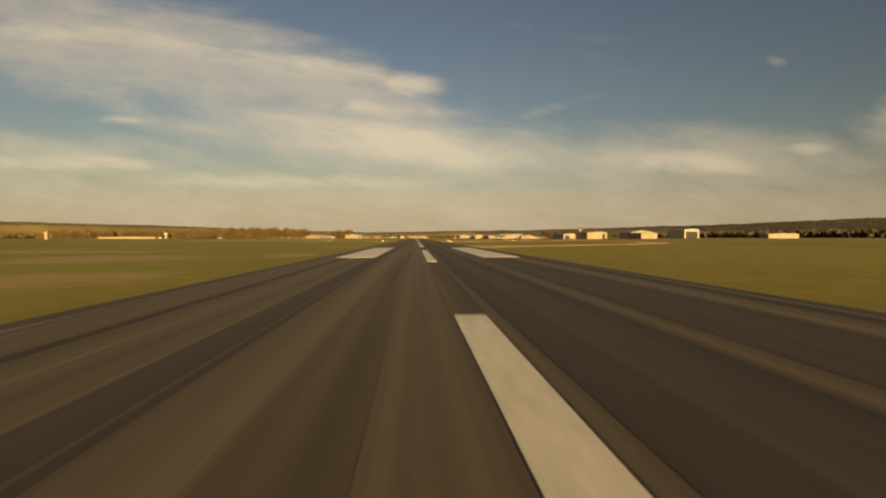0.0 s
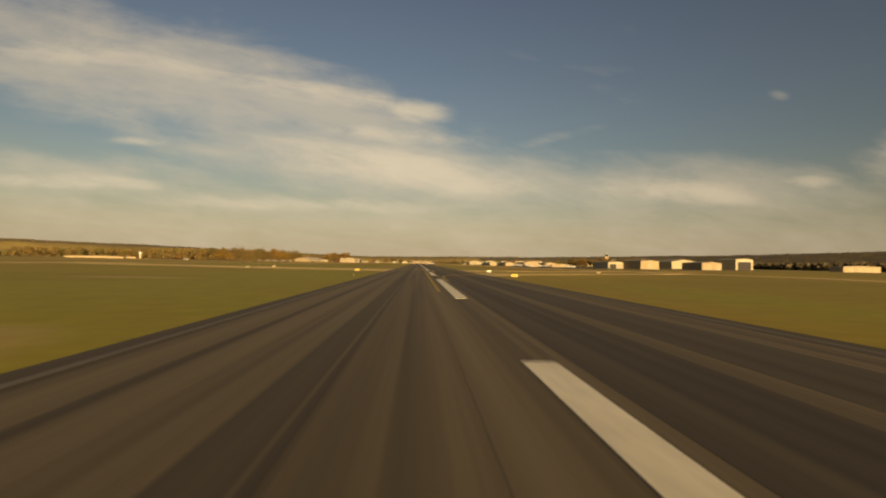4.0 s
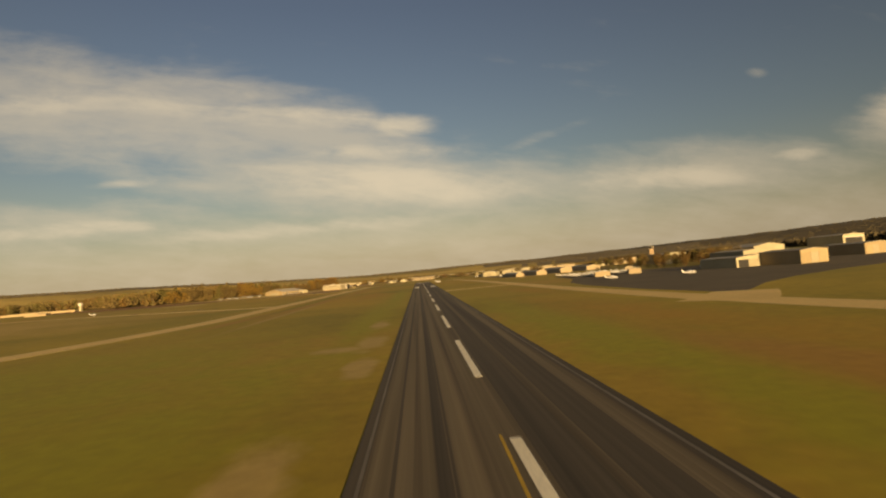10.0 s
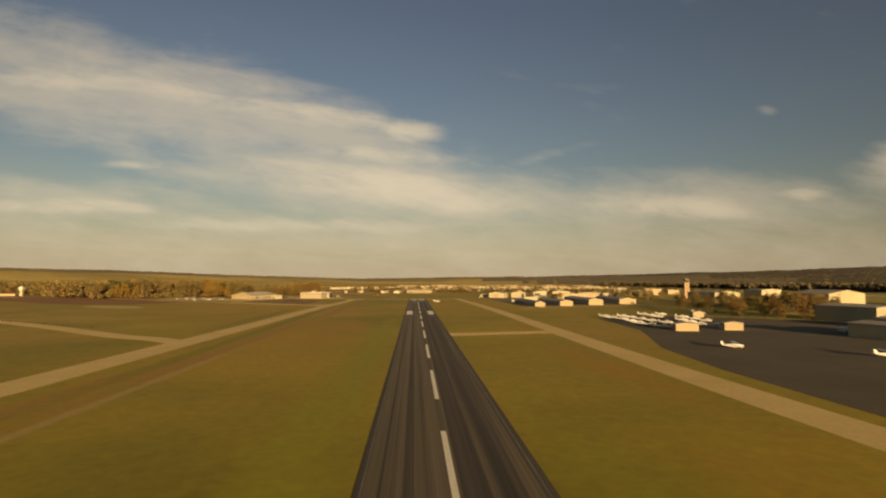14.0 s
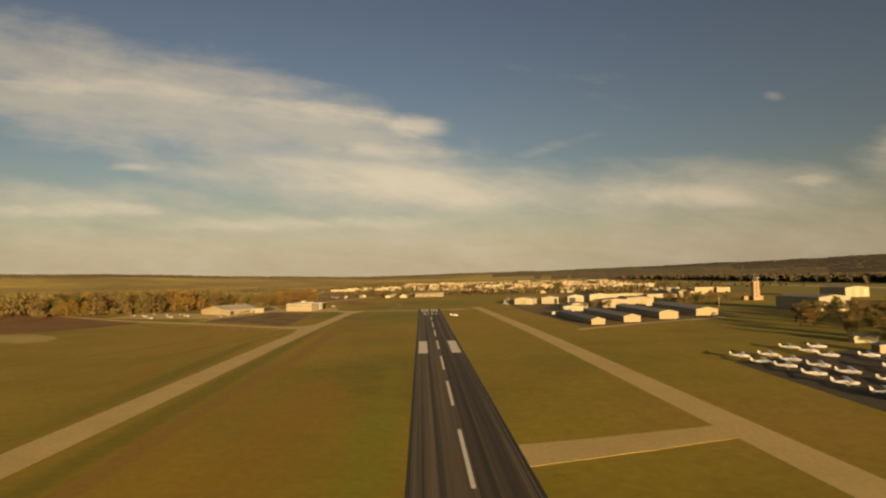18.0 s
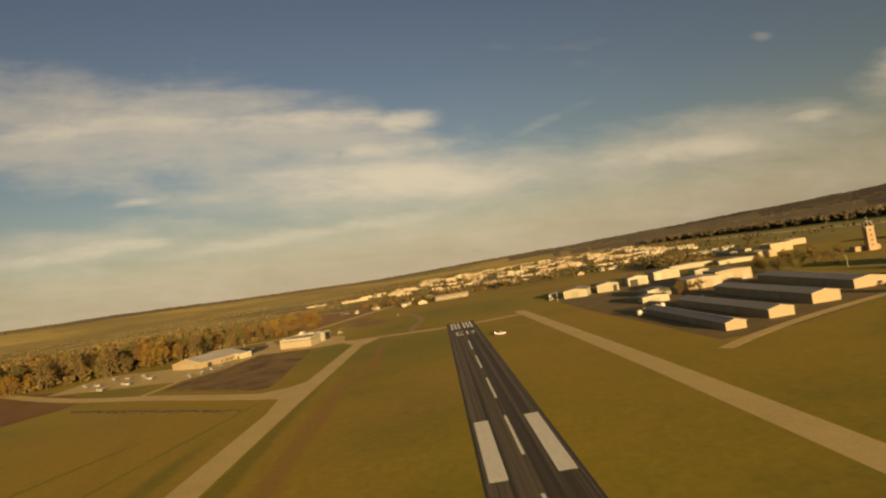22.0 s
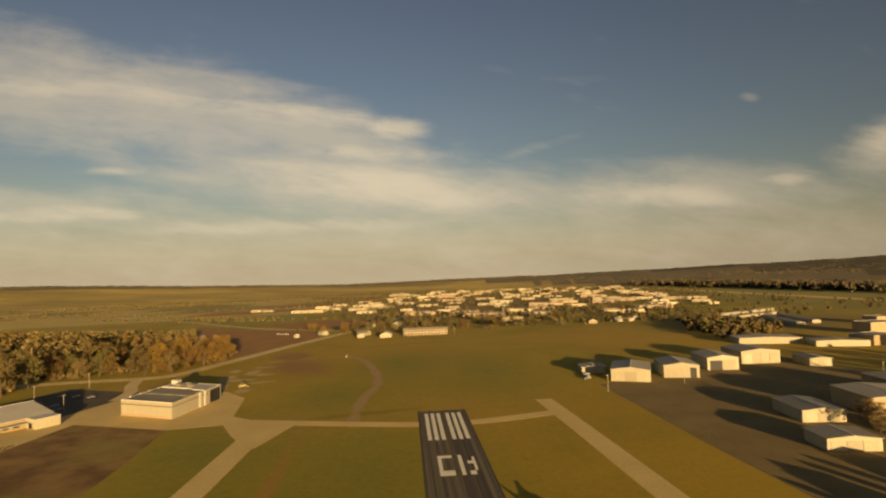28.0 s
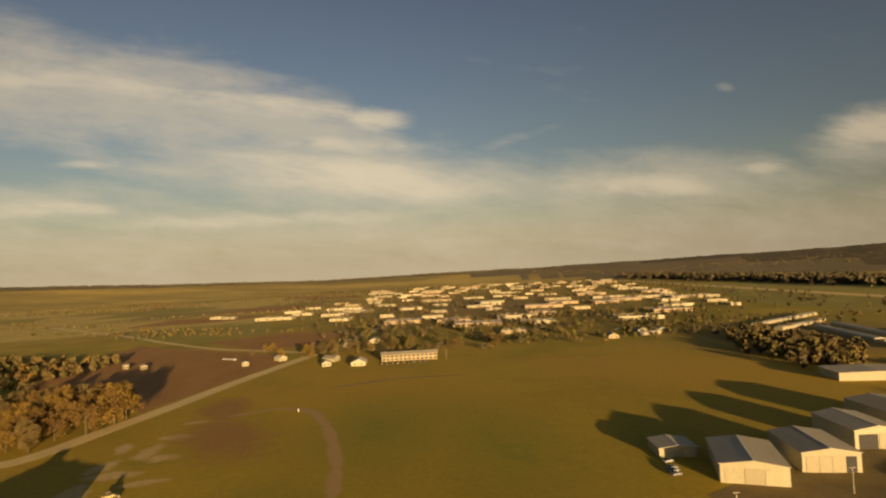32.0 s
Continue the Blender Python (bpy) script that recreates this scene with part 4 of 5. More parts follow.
for x, y, w, d, h, lab in ((-735, 1425, 150, 22, 4.2, "long low pale shed on the far side of the field"), (-600, 1240, 30, 14, 3.6, "low pale farm building beyond the field")):
    hangar(x, y, 8, w, d, h * 0.8, M_tan, M_roofdark, lab, 1.2, "", "shed")
water = new("water_tower")
part("shaft", prism([(-2.2, 0), (2.2, 0), (1.8, 10), (-1.8, 10)], -2.0, 2.0), M_wall, water)
part("tank", boxes((-3.0, 3.0, -3.0, 3.0, 10, 14.5), (-2.2, 2.2, -2.2, 2.2, 14.5, 15.4)), M_trim, water)
water.matrix_world = pose(-648, 1432, 0)
tagged(water, "white squat tower at the end of a long shed", "tower")
beacon = new("beacon_tower")
part("shaft", prism([(-2.6, 0), (2.6, 0), (2.2, 11), (-2.2, 11)], -2.4, 2.4), M_tan, beacon)
part("tank", boxes((-3.2, 3.2, -3.2, 3.2, 11, 15), (-2.4, 2.4, -2.4, 2.4, 15, 16)), M_tan, beacon)
beacon.matrix_world = pose(-541, 817, 0) @ Matrix.Diagonal((0.8, 0.8, 0.7, 1))
tagged(beacon, "pale squat tower on the far side of the field", "tower")

# ---------------------------------------------------------------- trees
def leaf_cloud(bm, rnd, centre, radius, count, size, squash=0.8):
    """Small bent leaf clumps scattered through an uneven ball."""
    for _ in range(count):
        d = Vector((rnd.gauss(0, 1), rnd.gauss(0, 1), rnd.gauss(0, 1))).normalized() * radius * rnd.uniform(0.45, 1.0)
        p = Vector(centre) + Vector((d.x, d.y, d.z * squash))
        a = Vector((rnd.gauss(0, 1), rnd.gauss(0, 1), rnd.gauss(0, 0.6))).normalized() * size * rnd.uniform(0.6, 1.3)
        b = a.cross(Vector((rnd.gauss(0, 1), rnd.gauss(0, 1), rnd.gauss(0, 1)))).normalized() * size * rnd.uniform(0.5, 1.0)
        v = [bm.verts.new(q) for q in (p - a, p + b * 0.8, p + a, p - b)]
        bm.faces.new((v[0], v[1], v[2]))
        bm.faces.new((v[0], v[2], v[3]))


def rod(bm, a, b, r0, r1, n=6):
    a, b = Vector(a), Vector(b)
    q = (b - a).to_track_quat("Z", "Y")
    rings = [[bm.verts.new(p + q @ Vector((r * math.cos(6.2832 * k / n), r * math.sin(6.2832 * k / n), 0))) for k in range(n)] for p, r in ((a, r0), (b, r1))]
    for k in range(n):
        bm.faces.new((rings[0][k], rings[0][(k + 1) % n], rings[1][(k + 1) % n], rings[1][k]))
    bm.faces.new(rings[1])


def make_tree(seed, mat, label, height=16.0):
    rnd = random.Random(seed)
    base = new("tree")
    bm = bmesh.new()
    lean = Vector((rnd.uniform(-0.5, 0.5), rnd.uniform(-0.5, 0.5), 0))
    fork = Vector((lean.x, lean.y, height * 0.34))
    rod(bm, (0, 0, -0.2), fork, 0.30, 0.20, 7)
    rod(bm, fork, (lean.x * 2, lean.y * 2, height * 0.82), 0.20, 0.04)
    part("trunk", bm, M_bark, base)
    crown = bmesh.new()
    tips = [Vector((lean.x * 2, lean.y * 2, height * 0.84))]
    for k in range(7):
        a = 6.283 * k / 7 + rnd.uniform(-0.4, 0.4)
        z = height * rnd.uniform(0.42, 0.74)
        r = height * rnd.uniform(0.17, 0.30)
        tip = Vector((r * math.cos(a), r * math.sin(a), z))
        bm = bmesh.new()
        rod(bm, fork + Vector((0, 0, (z - fork.z) * 0.25)), tip, 0.11, 0.03, 5)
        part("limb", bm, M_bark, base)
        tips.append(tip)
    for tip in tips:
        leaf_cloud(crown, rnd, tip, height * rnd.uniform(0.12, 0.20), 150, 0.30)
        for _ in range(3):
            off = Vector((rnd.gauss(0, 1), rnd.gauss(0, 1), rnd.gauss(0, 0.8))) * height * 0.10
            leaf_cloud(crown, rnd, tip + off, height * rnd.uniform(0.06, 0.10), 40, 0.30)
    for k in range(10):
        a, z = rnd.uniform(0, 6.283), height * rnd.uniform(0.30, 0.9)
        leaf_cloud(crown, rnd, (height * 0.20 * math.cos(a), height * 0.20 * math.sin(a), height * rnd.uniform(0.10, 0.42)), height * 0.09, 40, 0.30)
        leaf_cloud(crown, rnd, (height * 0.17 * math.cos(a), height * 0.17 * math.sin(a), z), height * 0.08, 44, 0.28)
    part("crown", crown, mat, base)
    return tagged(base, label, "tree", "trees by the airfield")


TREE_KINDS = [
    make_tree(11, M_leafs[0], "olive-green leafy tree at the wood's edge"), make_tree(12, M_leafs[1], "russet autumn tree at the wood's edge"),
    make_tree(13, M_leafs[2], "golden autumn tree at the wood's edge"), make_tree(14, M_leafs[3], "brown thinning autumn tree"),
    make_tree(15, M_leafs[0], "broad olive-green tree with open crown"), make_tree(16, M_leafs[3], "tall brown tree half bare"),
]
used = set()


def plant(kind, x, y, size, turn):
    m = Matrix.Translation((x, y, 0)) @ Matrix.Rotation(turn, 4, "Z") @ Matrix.Diagonal((size, size, size * 1.05, 1))
    if kind not in used:
        used.add(kind)
        TREE_KINDS[kind].matrix_world = m
        TREE_KINDS[kind].scale = (1, 1, 1)
        TREE_KINDS[kind].matrix_world = Matrix.Translation((x, y, 0)) @ Matrix.Rotation(turn, 4, "Z")
    else:
        copy_thing(TREE_KINDS[kind], m)


def inside(x, y, poly):
    hit = False
    for (x0, y0), (x1, y1) in zip(poly, poly[1:] + poly[:1]):
        if (y0 > y) != (y1 > y) and x < (x1 - x0) * (y - y0) / (y1 - y0) + x0:
            hit = not hit
    return hit


def scatter(rnd, poly, gap, tries):
    xs_, ys_ = [p[0] for p in poly], [p[1] for p in poly]
    out = []
    for _ in range(tries):
        x, y = rnd.uniform(min(xs_), max(xs_)), rnd.uniform(min(ys_), max(ys_))
        if inside(x, y, poly) and all((x - a) ** 2 + (y - b) ** 2 > gap * gap for a, b in out):
            out.append((x, y))
    return out


rnd = random.Random(4)
GROVES = [
    ([(-222, 1432), (-200, 1436), (-184, 1458), (-174, 1496), (-180, 1516), (-204, 1520), (-224, 1480)], 8.2, 260, (2, 1, 2, 3, 1, 5), (0.9, 1.5)),
    ([(-320, 1470), (-300, 1430), (-228, 1430), (-230, 1490), (-212, 1524), (-250, 1560), (-320, 1560)], 11.5, 130, (0, 3, 5, 2, 1, 1, 3), (0.65, 1.15)),
    ([(-430, 1262), (-306, 1330), (-262, 1400), (-330, 1402), (-440, 1390), (-475, 1310)], 9.5, 240, (3, 5, 1, 3, 0, 4, 2), (1.05, 1.75)),
    ([(-420, 1422), (-262, 1424), (-240, 1428), (-320, 1480), (-420, 1480)], 11.0, 70, (3, 0, 5, 1, 4), (0.9, 1.45)),
    ([(214, 850), (262, 842), (320, 900), (372, 1010), (360, 1080), (300, 1070), (240, 1000), (222, 930)], 9.0, 150, (1, 3, 0, 5), (0.6, 1.0)),
    ([(262, 1236), (300, 1216), (380, 1270), (380, 1320), (290, 1330)], 10.0, 50, (1, 3, 5, 0), (0.6, 0.9)),
    ([(168, 1200), (190, 1196), (192, 1220), (172, 1222)], 6.0, 12, (1, 3), (0.5, 0.7)),
    ([(-96, 1690), (-58, 1700), (-60, 1740), (-110, 1740)], 7.0, 30, (0, 2, 3), (0.6, 0.95)),
    ([(-60, 1690), (60, 1680), (160, 1720), (140, 1790), (-40, 1790)], 14.0, 50, (0, 3, 5, 1), (0.5, 0.8)),
    ([(-160, 1720), (-122, 1696), (-116, 1720), (-150, 1760)], 7.0, 20, (2, 3, 0), (0.5, 0.8)),
]
for poly, gap, tries, kinds, (s0, s1) in GROVES:
    for x, y in scatter(rnd, poly, gap, tries):
        plant(rnd.choice(kinds), x, y, rnd.uniform(s0, s1), rnd.uniform(0, 6.28))


def woods(name, spots, label, mats, height=11.0, clumps=26, size=1.1, seed=1):
    """Many far trees in one mesh: short stems and crowns of leaf clumps."""
    r = random.Random(seed)
    verts, faces, index = [], [], []
    for x, y in spots:
        h = height * r.uniform(0.55, 1.15)
        w = h * r.uniform(0.30, 0.46)
        tone = r.choice(range(len(mats)))
        if clumps > 30:
            n = len(verts)
            verts += [(x - 0.18, y, 0), (x + 0.18, y, 0), (x + 0.10, y, h * 0.6), (x - 0.10, y, h * 0.6)]
            faces.append((n, n + 1, n + 2, n + 3))
            index.append(len(mats))
        for k in range(clumps):
            u, t = r.uniform(-1, 1), r.uniform(0, 6.283)
            q = math.sqrt(1 - u * u) * w * r.uniform(0.6, 1.0)
            p = (x + q * math.cos(t), y + q * math.sin(t), h * 0.58 + u * h * 0.42)
            a = [r.gauss(0, 1) * size for _ in range(3)]
            b = [r.gauss(0, 1) * size for _ in range(3)]
            n = len(verts)
            verts += [(p[0] - a[0], p[1] - a[1], max(0, p[2] - a[2])), (p[0] + b[0], p[1] + b[1], max(0, p[2] + b[2])), (p[0] + a[0], p[1] + a[1], max(0, p[2] + a[2])), (p[0] - b[0], p[1] - b[1], max(0, p[2] - b[2]))]
            faces.append((n, n + 1, n + 2, n + 3))
            index.append(tone)
    me = bpy.data.meshes.new(name)
    me.from_pydata(verts, [], faces)
    for m in [*mats, M_bark]:
        me.materials.append(m)
    me.polygons.foreach_set("material_index", index)
    me.update()
    return tagged(new(name, me), label, "woods", kind="stuff")


rnd = random.Random(9)
WOODS = [
    ([(-1000, 1480), (-655, 1480), (-610, 1400), (-520, 1310), (-460, 1300), (-430, 1400), (-400, 1480), (-320, 1560), (-420, 1640), (-1000, 1560)], 900, "autumn wood behind the hangars", 23),
    ([(-620, 1640), (-330, 1590), (-300, 1690), (-285, 1735), (-330, 1760), (-460, 1810), (-640, 1880)], 420, "autumn copse beyond the road", 9),
    ([(-470, 1300), (-400, 1290), (-300, 1345), (-268, 1398), (-330, 1400), (-440, 1388)], 150, "brushy undergrowth behind the hangars", 11),
    ([(-420, 1426), (-262, 1428), (-226, 1440), (-222, 1510), (-260, 1556), (-420, 1560)], 130, "brushy undergrowth of the copse by the road", 5),
    ([(286, 1500), (330, 1490), (388, 1560), (392, 1680), (330, 1660), (290, 1570)], 110, "dark trees between the hangars and the storage rows", 9),
    ([(-1700, 1600), (-1000, 1400), (-1000, 1580), (-1600, 1800)], 420, "brown wood on the plain", 12),
    ([(-1400, 800), (-700, 1100), (-760, 1180), (-1500, 950)], 300, "tree belt along the field", 12),
]
for poly, n, label, h in WOODS:
    woods("woods", [p for p in ((rnd.uniform(min(q[0] for q in poly), max(q[0] for q in poly)), rnd.uniform(min(q[1] for q in poly), max(q[1] for q in poly))) for _ in range(n * 2)) if inside(*p, poly)], label, [M_leafs[3], M_wood, M_leafs[0], M_bluff] if label.startswith("dark") else [M_leafs[0], M_leafs[3], M_leafs[3], M_leafs[0], M_leafs[3], M_wood, M_leafs[1]], h, 70, 0.85, n)
spots = []
for _ in range(110):
    x, y = rnd.uniform(-2600, -300), rnd.uniform(1950, 3700)
    long, lean = rnd.uniform(120, 420), rnd.uniform(-0.5, 0.2)
    spots += [(x + t * long, y + t * long * lean + rnd.gauss(0, 9)) for t in (rnd.random() for _ in range(int(long / 9)))]
woods("hedgerows", spots, "hedgerows and tree lines across the plain", [M_leafs[0], M_leafs[3], M_wood], 4, 16, 0.9, 5)
spots = [(rnd.uniform(-420, 900) + (y - 2500) * 0.12, y) for y in (rnd.uniform(1700, 3700) for _ in range(1900))]
spots += [(rnd.uniform(-70, 480), rnd.uniform(1680, 2020)) for _ in range(420)]
woods("town_trees", [p for p in spots if p[0] > -60 - (p[1] - 1700) * 0.25], "autumn trees among the town's roofs", [M_leafs[0], M_leafs[3], M_bluff, M_bluff], 7, 26, 0.85, 6)
spots = [(1180 + rnd.gauss(0, 55) + (y - 1500) * rnd.uniform(-0.02, 0.03), y) for y in (rnd.uniform(700, 3900) for _ in range(4600))]
woods("tree_belt", spots, "dark belt of trees under the bluff", [M_bluff], 17, 18, 3.2, 7)
spots = []
for _ in range(4200):
    a = rnd.uniform(-75, 80)
    r = rnd.uniform(3720 if a < 12 else 3300, 3950)
    spots.append((a, r))
hill_r = random.Random(3)
verts, faces = [], []
for a, r in spots:
    f = 0.16 + 0.84 * min(1.0, (r - 3150) / 750)
    z = ridge_height(a) * f
    x, y = r * math.sin(radians(a)), 600 + r * math.cos(radians(a))
    for k in range(5):
        p = Vector((x + hill_r.gauss(0, 8), y + hill_r.gauss(0, 8), z + hill_r.uniform(-3, 1)))
        w = Vector((math.cos(radians(a)), -math.sin(radians(a)), 0)) * hill_r.uniform(2, 5)
        u = Vector((hill_r.gauss(0, 1), hill_r.gauss(0, 1), hill_r.uniform(1.2, 3)))
        n = len(verts)
        verts += [p - w, p + w, p + w * 0.5 + u, p - w * 0.6 + u]
        faces.append((n, n + 1, n + 2, n + 3))
me = bpy.data.meshes.new("hill_woods")
me.from_pydata(verts, [], faces)
me.materials.append(M_bluff)
tagged(new("hill_woods", me), "brown autumn woods over the far hills", "woods", kind="stuff")

spots = []
for (x0, y0), (x1, y1), n in (((-206, 1158), (-132, 1104), 260), ((-252, 1132), (-116, 1046), 460), ((-208, 1200), (-190, 1252), 60), ((-260, 860), (-160, 800), 70)):
    spots += [(x0 + (x1 - x0) * t + rnd.gauss(0, 0.9), y0 + (y1 - y0) * t + rnd.gauss(0, 0.9)) for t in (rnd.random() for _ in range(n))]
woods("shrub_rows", spots, "low dark shrub rows along the taxiway", [M_bark, M_bluff], 0.45, 18, 0.16, 31)

# ---------------------------------------------------------------- light aircraft
def make_aircraft():
    base = new("light_aircraft")
    bm = bmesh.new()
    rings = []
    for y, w, h, z in ((-2.6, 0.25, 0.25, 1.15), (-2.3, 0.48, 0.45, 1.15), (-1.2, 0.55, 0.58, 1.2), (-0.3, 0.58, 0.85, 1.4), (1.0, 0.56, 0.85, 1.4), (2.2, 0.34, 0.5, 1.3), (4.6, 0.10, 0.18, 1.35)):
        rings.append([bm.verts.new((w * math.cos(6.283 * k / 10), y, z + h * math.sin(6.283 * k / 10))) for k in range(10)])
    for a, b in zip(rings, rings[1:]):
        for k in range(10):
            bm.faces.new((a[k], a[(k + 1) % 10], b[(k + 1) % 10], b[k]))
    bm.faces.new(rings[0][::-1])
    bm.faces.new(rings[-1])
    bmesh.ops.recalc_face_normals(bm, faces=bm.faces)
    part("fuselage", bm, M_paint, base)
    part("wing", prism([(-0.1, 2.18), (0.3, 2.30), (1.0, 2.30), (1.5, 2.18), (0.6, 2.14)], -5.4, 5.4), M_paint, base)
    base.children[-1].matrix_local = Matrix.Rotation(math.pi / 2, 4, "Z") @ Matrix.Translation((-0.5, 0, 0))
    part("tailplane", boxes((-1.7, 1.7, 3.9, 4.8, 1.42, 1.50)), M_paint, base)
    fin = prism([(3.5, 1.45), (4.9, 1.45), (5.1, 2.75), (4.6, 2.75)], -0.06, 0.06)
    fin.transform(Matrix.Rotation(-math.pi / 2, 4, "Z") @ Matrix.Diagonal((-1, 1, 1, 1)))
    fin.transform(Matrix.Diagonal((1, 1, 1, 1)))
    part("fin", fin, M_paint, base)
    part("windscreen", boxes((-0.5, 0.5, -0.75, -0.1, 1.72, 2.12)), M_glass, base)
    part("cheat_line", boxes((-0.62, 0.62, -1.0, 1.6, 1.22, 1.36)), M_stripe, base, "dark blue stripe")
    part("propeller", boxes((-0.95, 0.95, -2.68, -2.62, 1.08, 1.22)), M_tyre, base)
    for s in (-1, 1):
        bm = bmesh.new()
        rod(bm, (s * 0.5, -0.1, 0.8), (s * 2.6, 0.0, 2.16), 0.05, 0.05, 5)
        part("strut", bm, M_paint, base)
    for x, y in ((-1.1, 0.5), (1.1, 0.5), (0, -1.9)):
        bm = bmesh.new()
        bmesh.ops.create_cone(bm, segments=12, radius1=0.22, radius2=0.22, depth=0.16, cap_ends=True, matrix=Matrix.Translation((x, y, 0.24)) @ Matrix.Rotation(math.pi / 2, 4, "Y"))
        wheel = part("wheel", bm, M_tyre, base)
        part("hub", boxes((x - 0.10, x + 0.10, y - 0.08, y + 0.08, 0.16, 0.32)), M_roof, wheel)
        bm = bmesh.new()
        rod(bm, (x, y, 0.24), (x * 0.4, y, 0.85), 0.05, 0.06, 5)
        part("gear_leg", bm, M_paint, base)
    return tagged(base, "white high-wing light aircraft tied down on the field", "aircraft", "parked light aircraft")


craft = make_aircraft()
craft.matrix_world = pose(114, 706, 0.03, 0, 0, 70)
TIED = [(127, 876), (126, 860), (140, 877), (129, 850), (140, 863), (128, 834), (163, 897), (126, 818), (126, 803), (162, 871), (163, 884), (163, 840), (160, 824), (158, 810), (159, 796), (141, 849), (141, 835), (143, 820), (144, 806), (176, 896), (177, 868), (176, 850), (175, 834), (128, 792)]
rnd = random.Random(21)
for x, y in TIED:
    copy_thing(craft, pose(x, y, 0.03, 0, 0, 62 + rnd.uniform(-6, 6)))
for x, y, t in ((204, 762, 100), (150, 680, 80), (214, 772, 95), (-211, 1206, 30), (-207, 1218, 35), (-200, 1238, 25), (-276, 1262, 40), (-283, 1212, 60), (-268, 1222, 70), (-256, 1234, 65), (-204, 1228, 35), (-306, 1246, 60), (-324, 1258, 50), (-333, 935, 80), (23, 1152, 90), (-290, 1262, 40), (-310, 1275, 40)):
    copy_thing(craft, pose(x, y, 0.04, 0, 0, t))

# ---------------------------------------------------------------- airfield signs and lights
def airfield_sign(x, y, turn, mat, label, w=1.2):
    base = new("airfield_sign")
    part("panel", boxes((-w / 2, w / 2, -0.12, 0.12, 0.20, 0.62)), mat, base)
    part("frame", boxes((-w / 2 - 0.06, w / 2 + 0.06, -0.10, 0.10, 0.62, 0.67), (-w / 2 - 0.06, w / 2 + 0.06, -0.10, 0.10, 0.15, 0.20)), M_roofdark, base)
    for k in range(3):
        part("lettering_bar", boxes((-w * 0.34 + k * w * 0.26, -w * 0.20 + k * w * 0.26, -0.135, -0.12, 0.30, 0.53)), M_tyre, base)
    for s in (-1, 1):
        part("leg", boxes((s * w * 0.35 - 0.05, s * w * 0.35 + 0.05, -0.05, 0.05, 0, 0.15)), M_roofdark, base)
    base.matrix_world = pose(x, y, 0, 0, 0, turn)
    return tagged(base, label, "sign", "airfield signs")


for x, y, mat, label in ((-19.3, 296, M_signy, "yellow airfield sign on short legs"), (15.5, 257, M_signy, "yellow airfield sign on short legs"), (17.7, 311, M_signw, "white-faced airfield sign on short legs")):
    airfield_sign(x, y, 0, mat, label)


def edge_light(x, y):
    base = new("edge_light")
    part("stem", boxes((-0.03, 0.03, -0.03, 0.03, 0, 0.28)), M_roof, base)
    part("lens", boxes((-0.06, 0.06, -0.06, 0.06, 0.28, 0.38)), M_trim, base)
    base.matrix_world = pose(x, y, 0)
    return tagged(base, "small white taxiway edge light on a stem", "light", "taxiway edge lights")


first = edge_light(-14.4, 247.6)
for x, y in ((13.9, 313.6), (15.7, 315), (18.7, 328), (-17.6, 306), (-24, 318), (24, 340), (30, 352), (-30, 356), (-50, 322)):
    copy_thing(first, pose(x, y, 0))


def junction_box(x, y):
    base = new("junction_box")
    part("lid", boxes((-0.6, 0.6, -0.5, 0.5, 0.0, 0.45)), M_roofdark, base)
    part("pad", boxes((-0.8, 0.8, -0.7, 0.7, -0.05, 0.06)), M_road, base)
    base.matrix_world = pose(x, y, 0)
    return tagged(base, "dark low equipment box on a concrete pad", "box", "field boxes")


for x, y in ((-60, 336), (-57, 357), (-60.5, 370), (62, 345)):
    junction_box(x, y)

# ---------------------------------------------------------------- town
def make_warehouse(w, d, h, mat, roof, bays, label):
    base = new("warehouse")
    part("wall", boxes((-w / 2, w / 2, 0, 0.3, 0, h), (-w / 2, w / 2, d - 0.3, d, 0, h), (-w / 2, -w / 2 + 0.3, 0.3, d - 0.3, 0, h), (w / 2 - 0.3, w / 2, 0.3, d - 0.3, 0, h)), mat, base)
    part("roof", boxes((-w / 2 + 0.3, w / 2 - 0.3, 0.3, d - 0.3, h - 0.7, h - 0.4)), roof, base)
    part("coping", boxes((-w / 2 - 0.1, w / 2 + 0.1, -0.1, 0.4, h, h + 0.2)), M_trim, base)
    for k in range(bays):
        a = -w * 0.44 + w * 0.88 * k / bays
        part("loading_door" if k % 2 else "window", boxes((a, a + w * 0.5 / bays, -0.06, 0.05, 0.2 if k % 2 else 1.0, h * 0.55)), M_panel if k % 2 else M_glass, base)
    for k in range(2):
        part("roof_unit", boxes((w * (-0.25 + 0.4 * k), w * (-0.25 + 0.4 * k) + 2.4, d * 0.4, d * 0.4 + 2.2, h - 0.4, h + 0.9)), M_roof, base)
    return tagged(base, label, "building", "town buildings")


TOWN = [
    make_warehouse(46, 28, 4.4, M_townwall, M_roofwhite, 6, "pale flat-roofed industrial building"), make_warehouse(70, 34, 5.0, M_townwall, M_roofdark, 8, "long pale warehouse with dark roof"),
    make_warehouse(36, 24, 4.6, M_tan, M_roofdark, 5, "tan low commercial building"), make_warehouse(58, 40, 5.2, M_brick, M_roofwhite, 6, "tan masonry warehouse with pale roof"),
    make_warehouse(26, 18, 4.2, M_townwall, M_roof, 4, "small cream workshop building"),
]
taken = set()


def build_town(kind, x, y, turn, sx=1.0, sy=1.0):
    m = pose(x, y, 0, 0, 0, turn) @ Matrix.Diagonal((sx, sy, 1, 1))
    if kind in taken:
        copy_thing(TOWN[kind], m)
    else:
        taken.add(kind)
        TOWN[kind].matrix_world = pose(x, y, 0, 0, 0, turn)


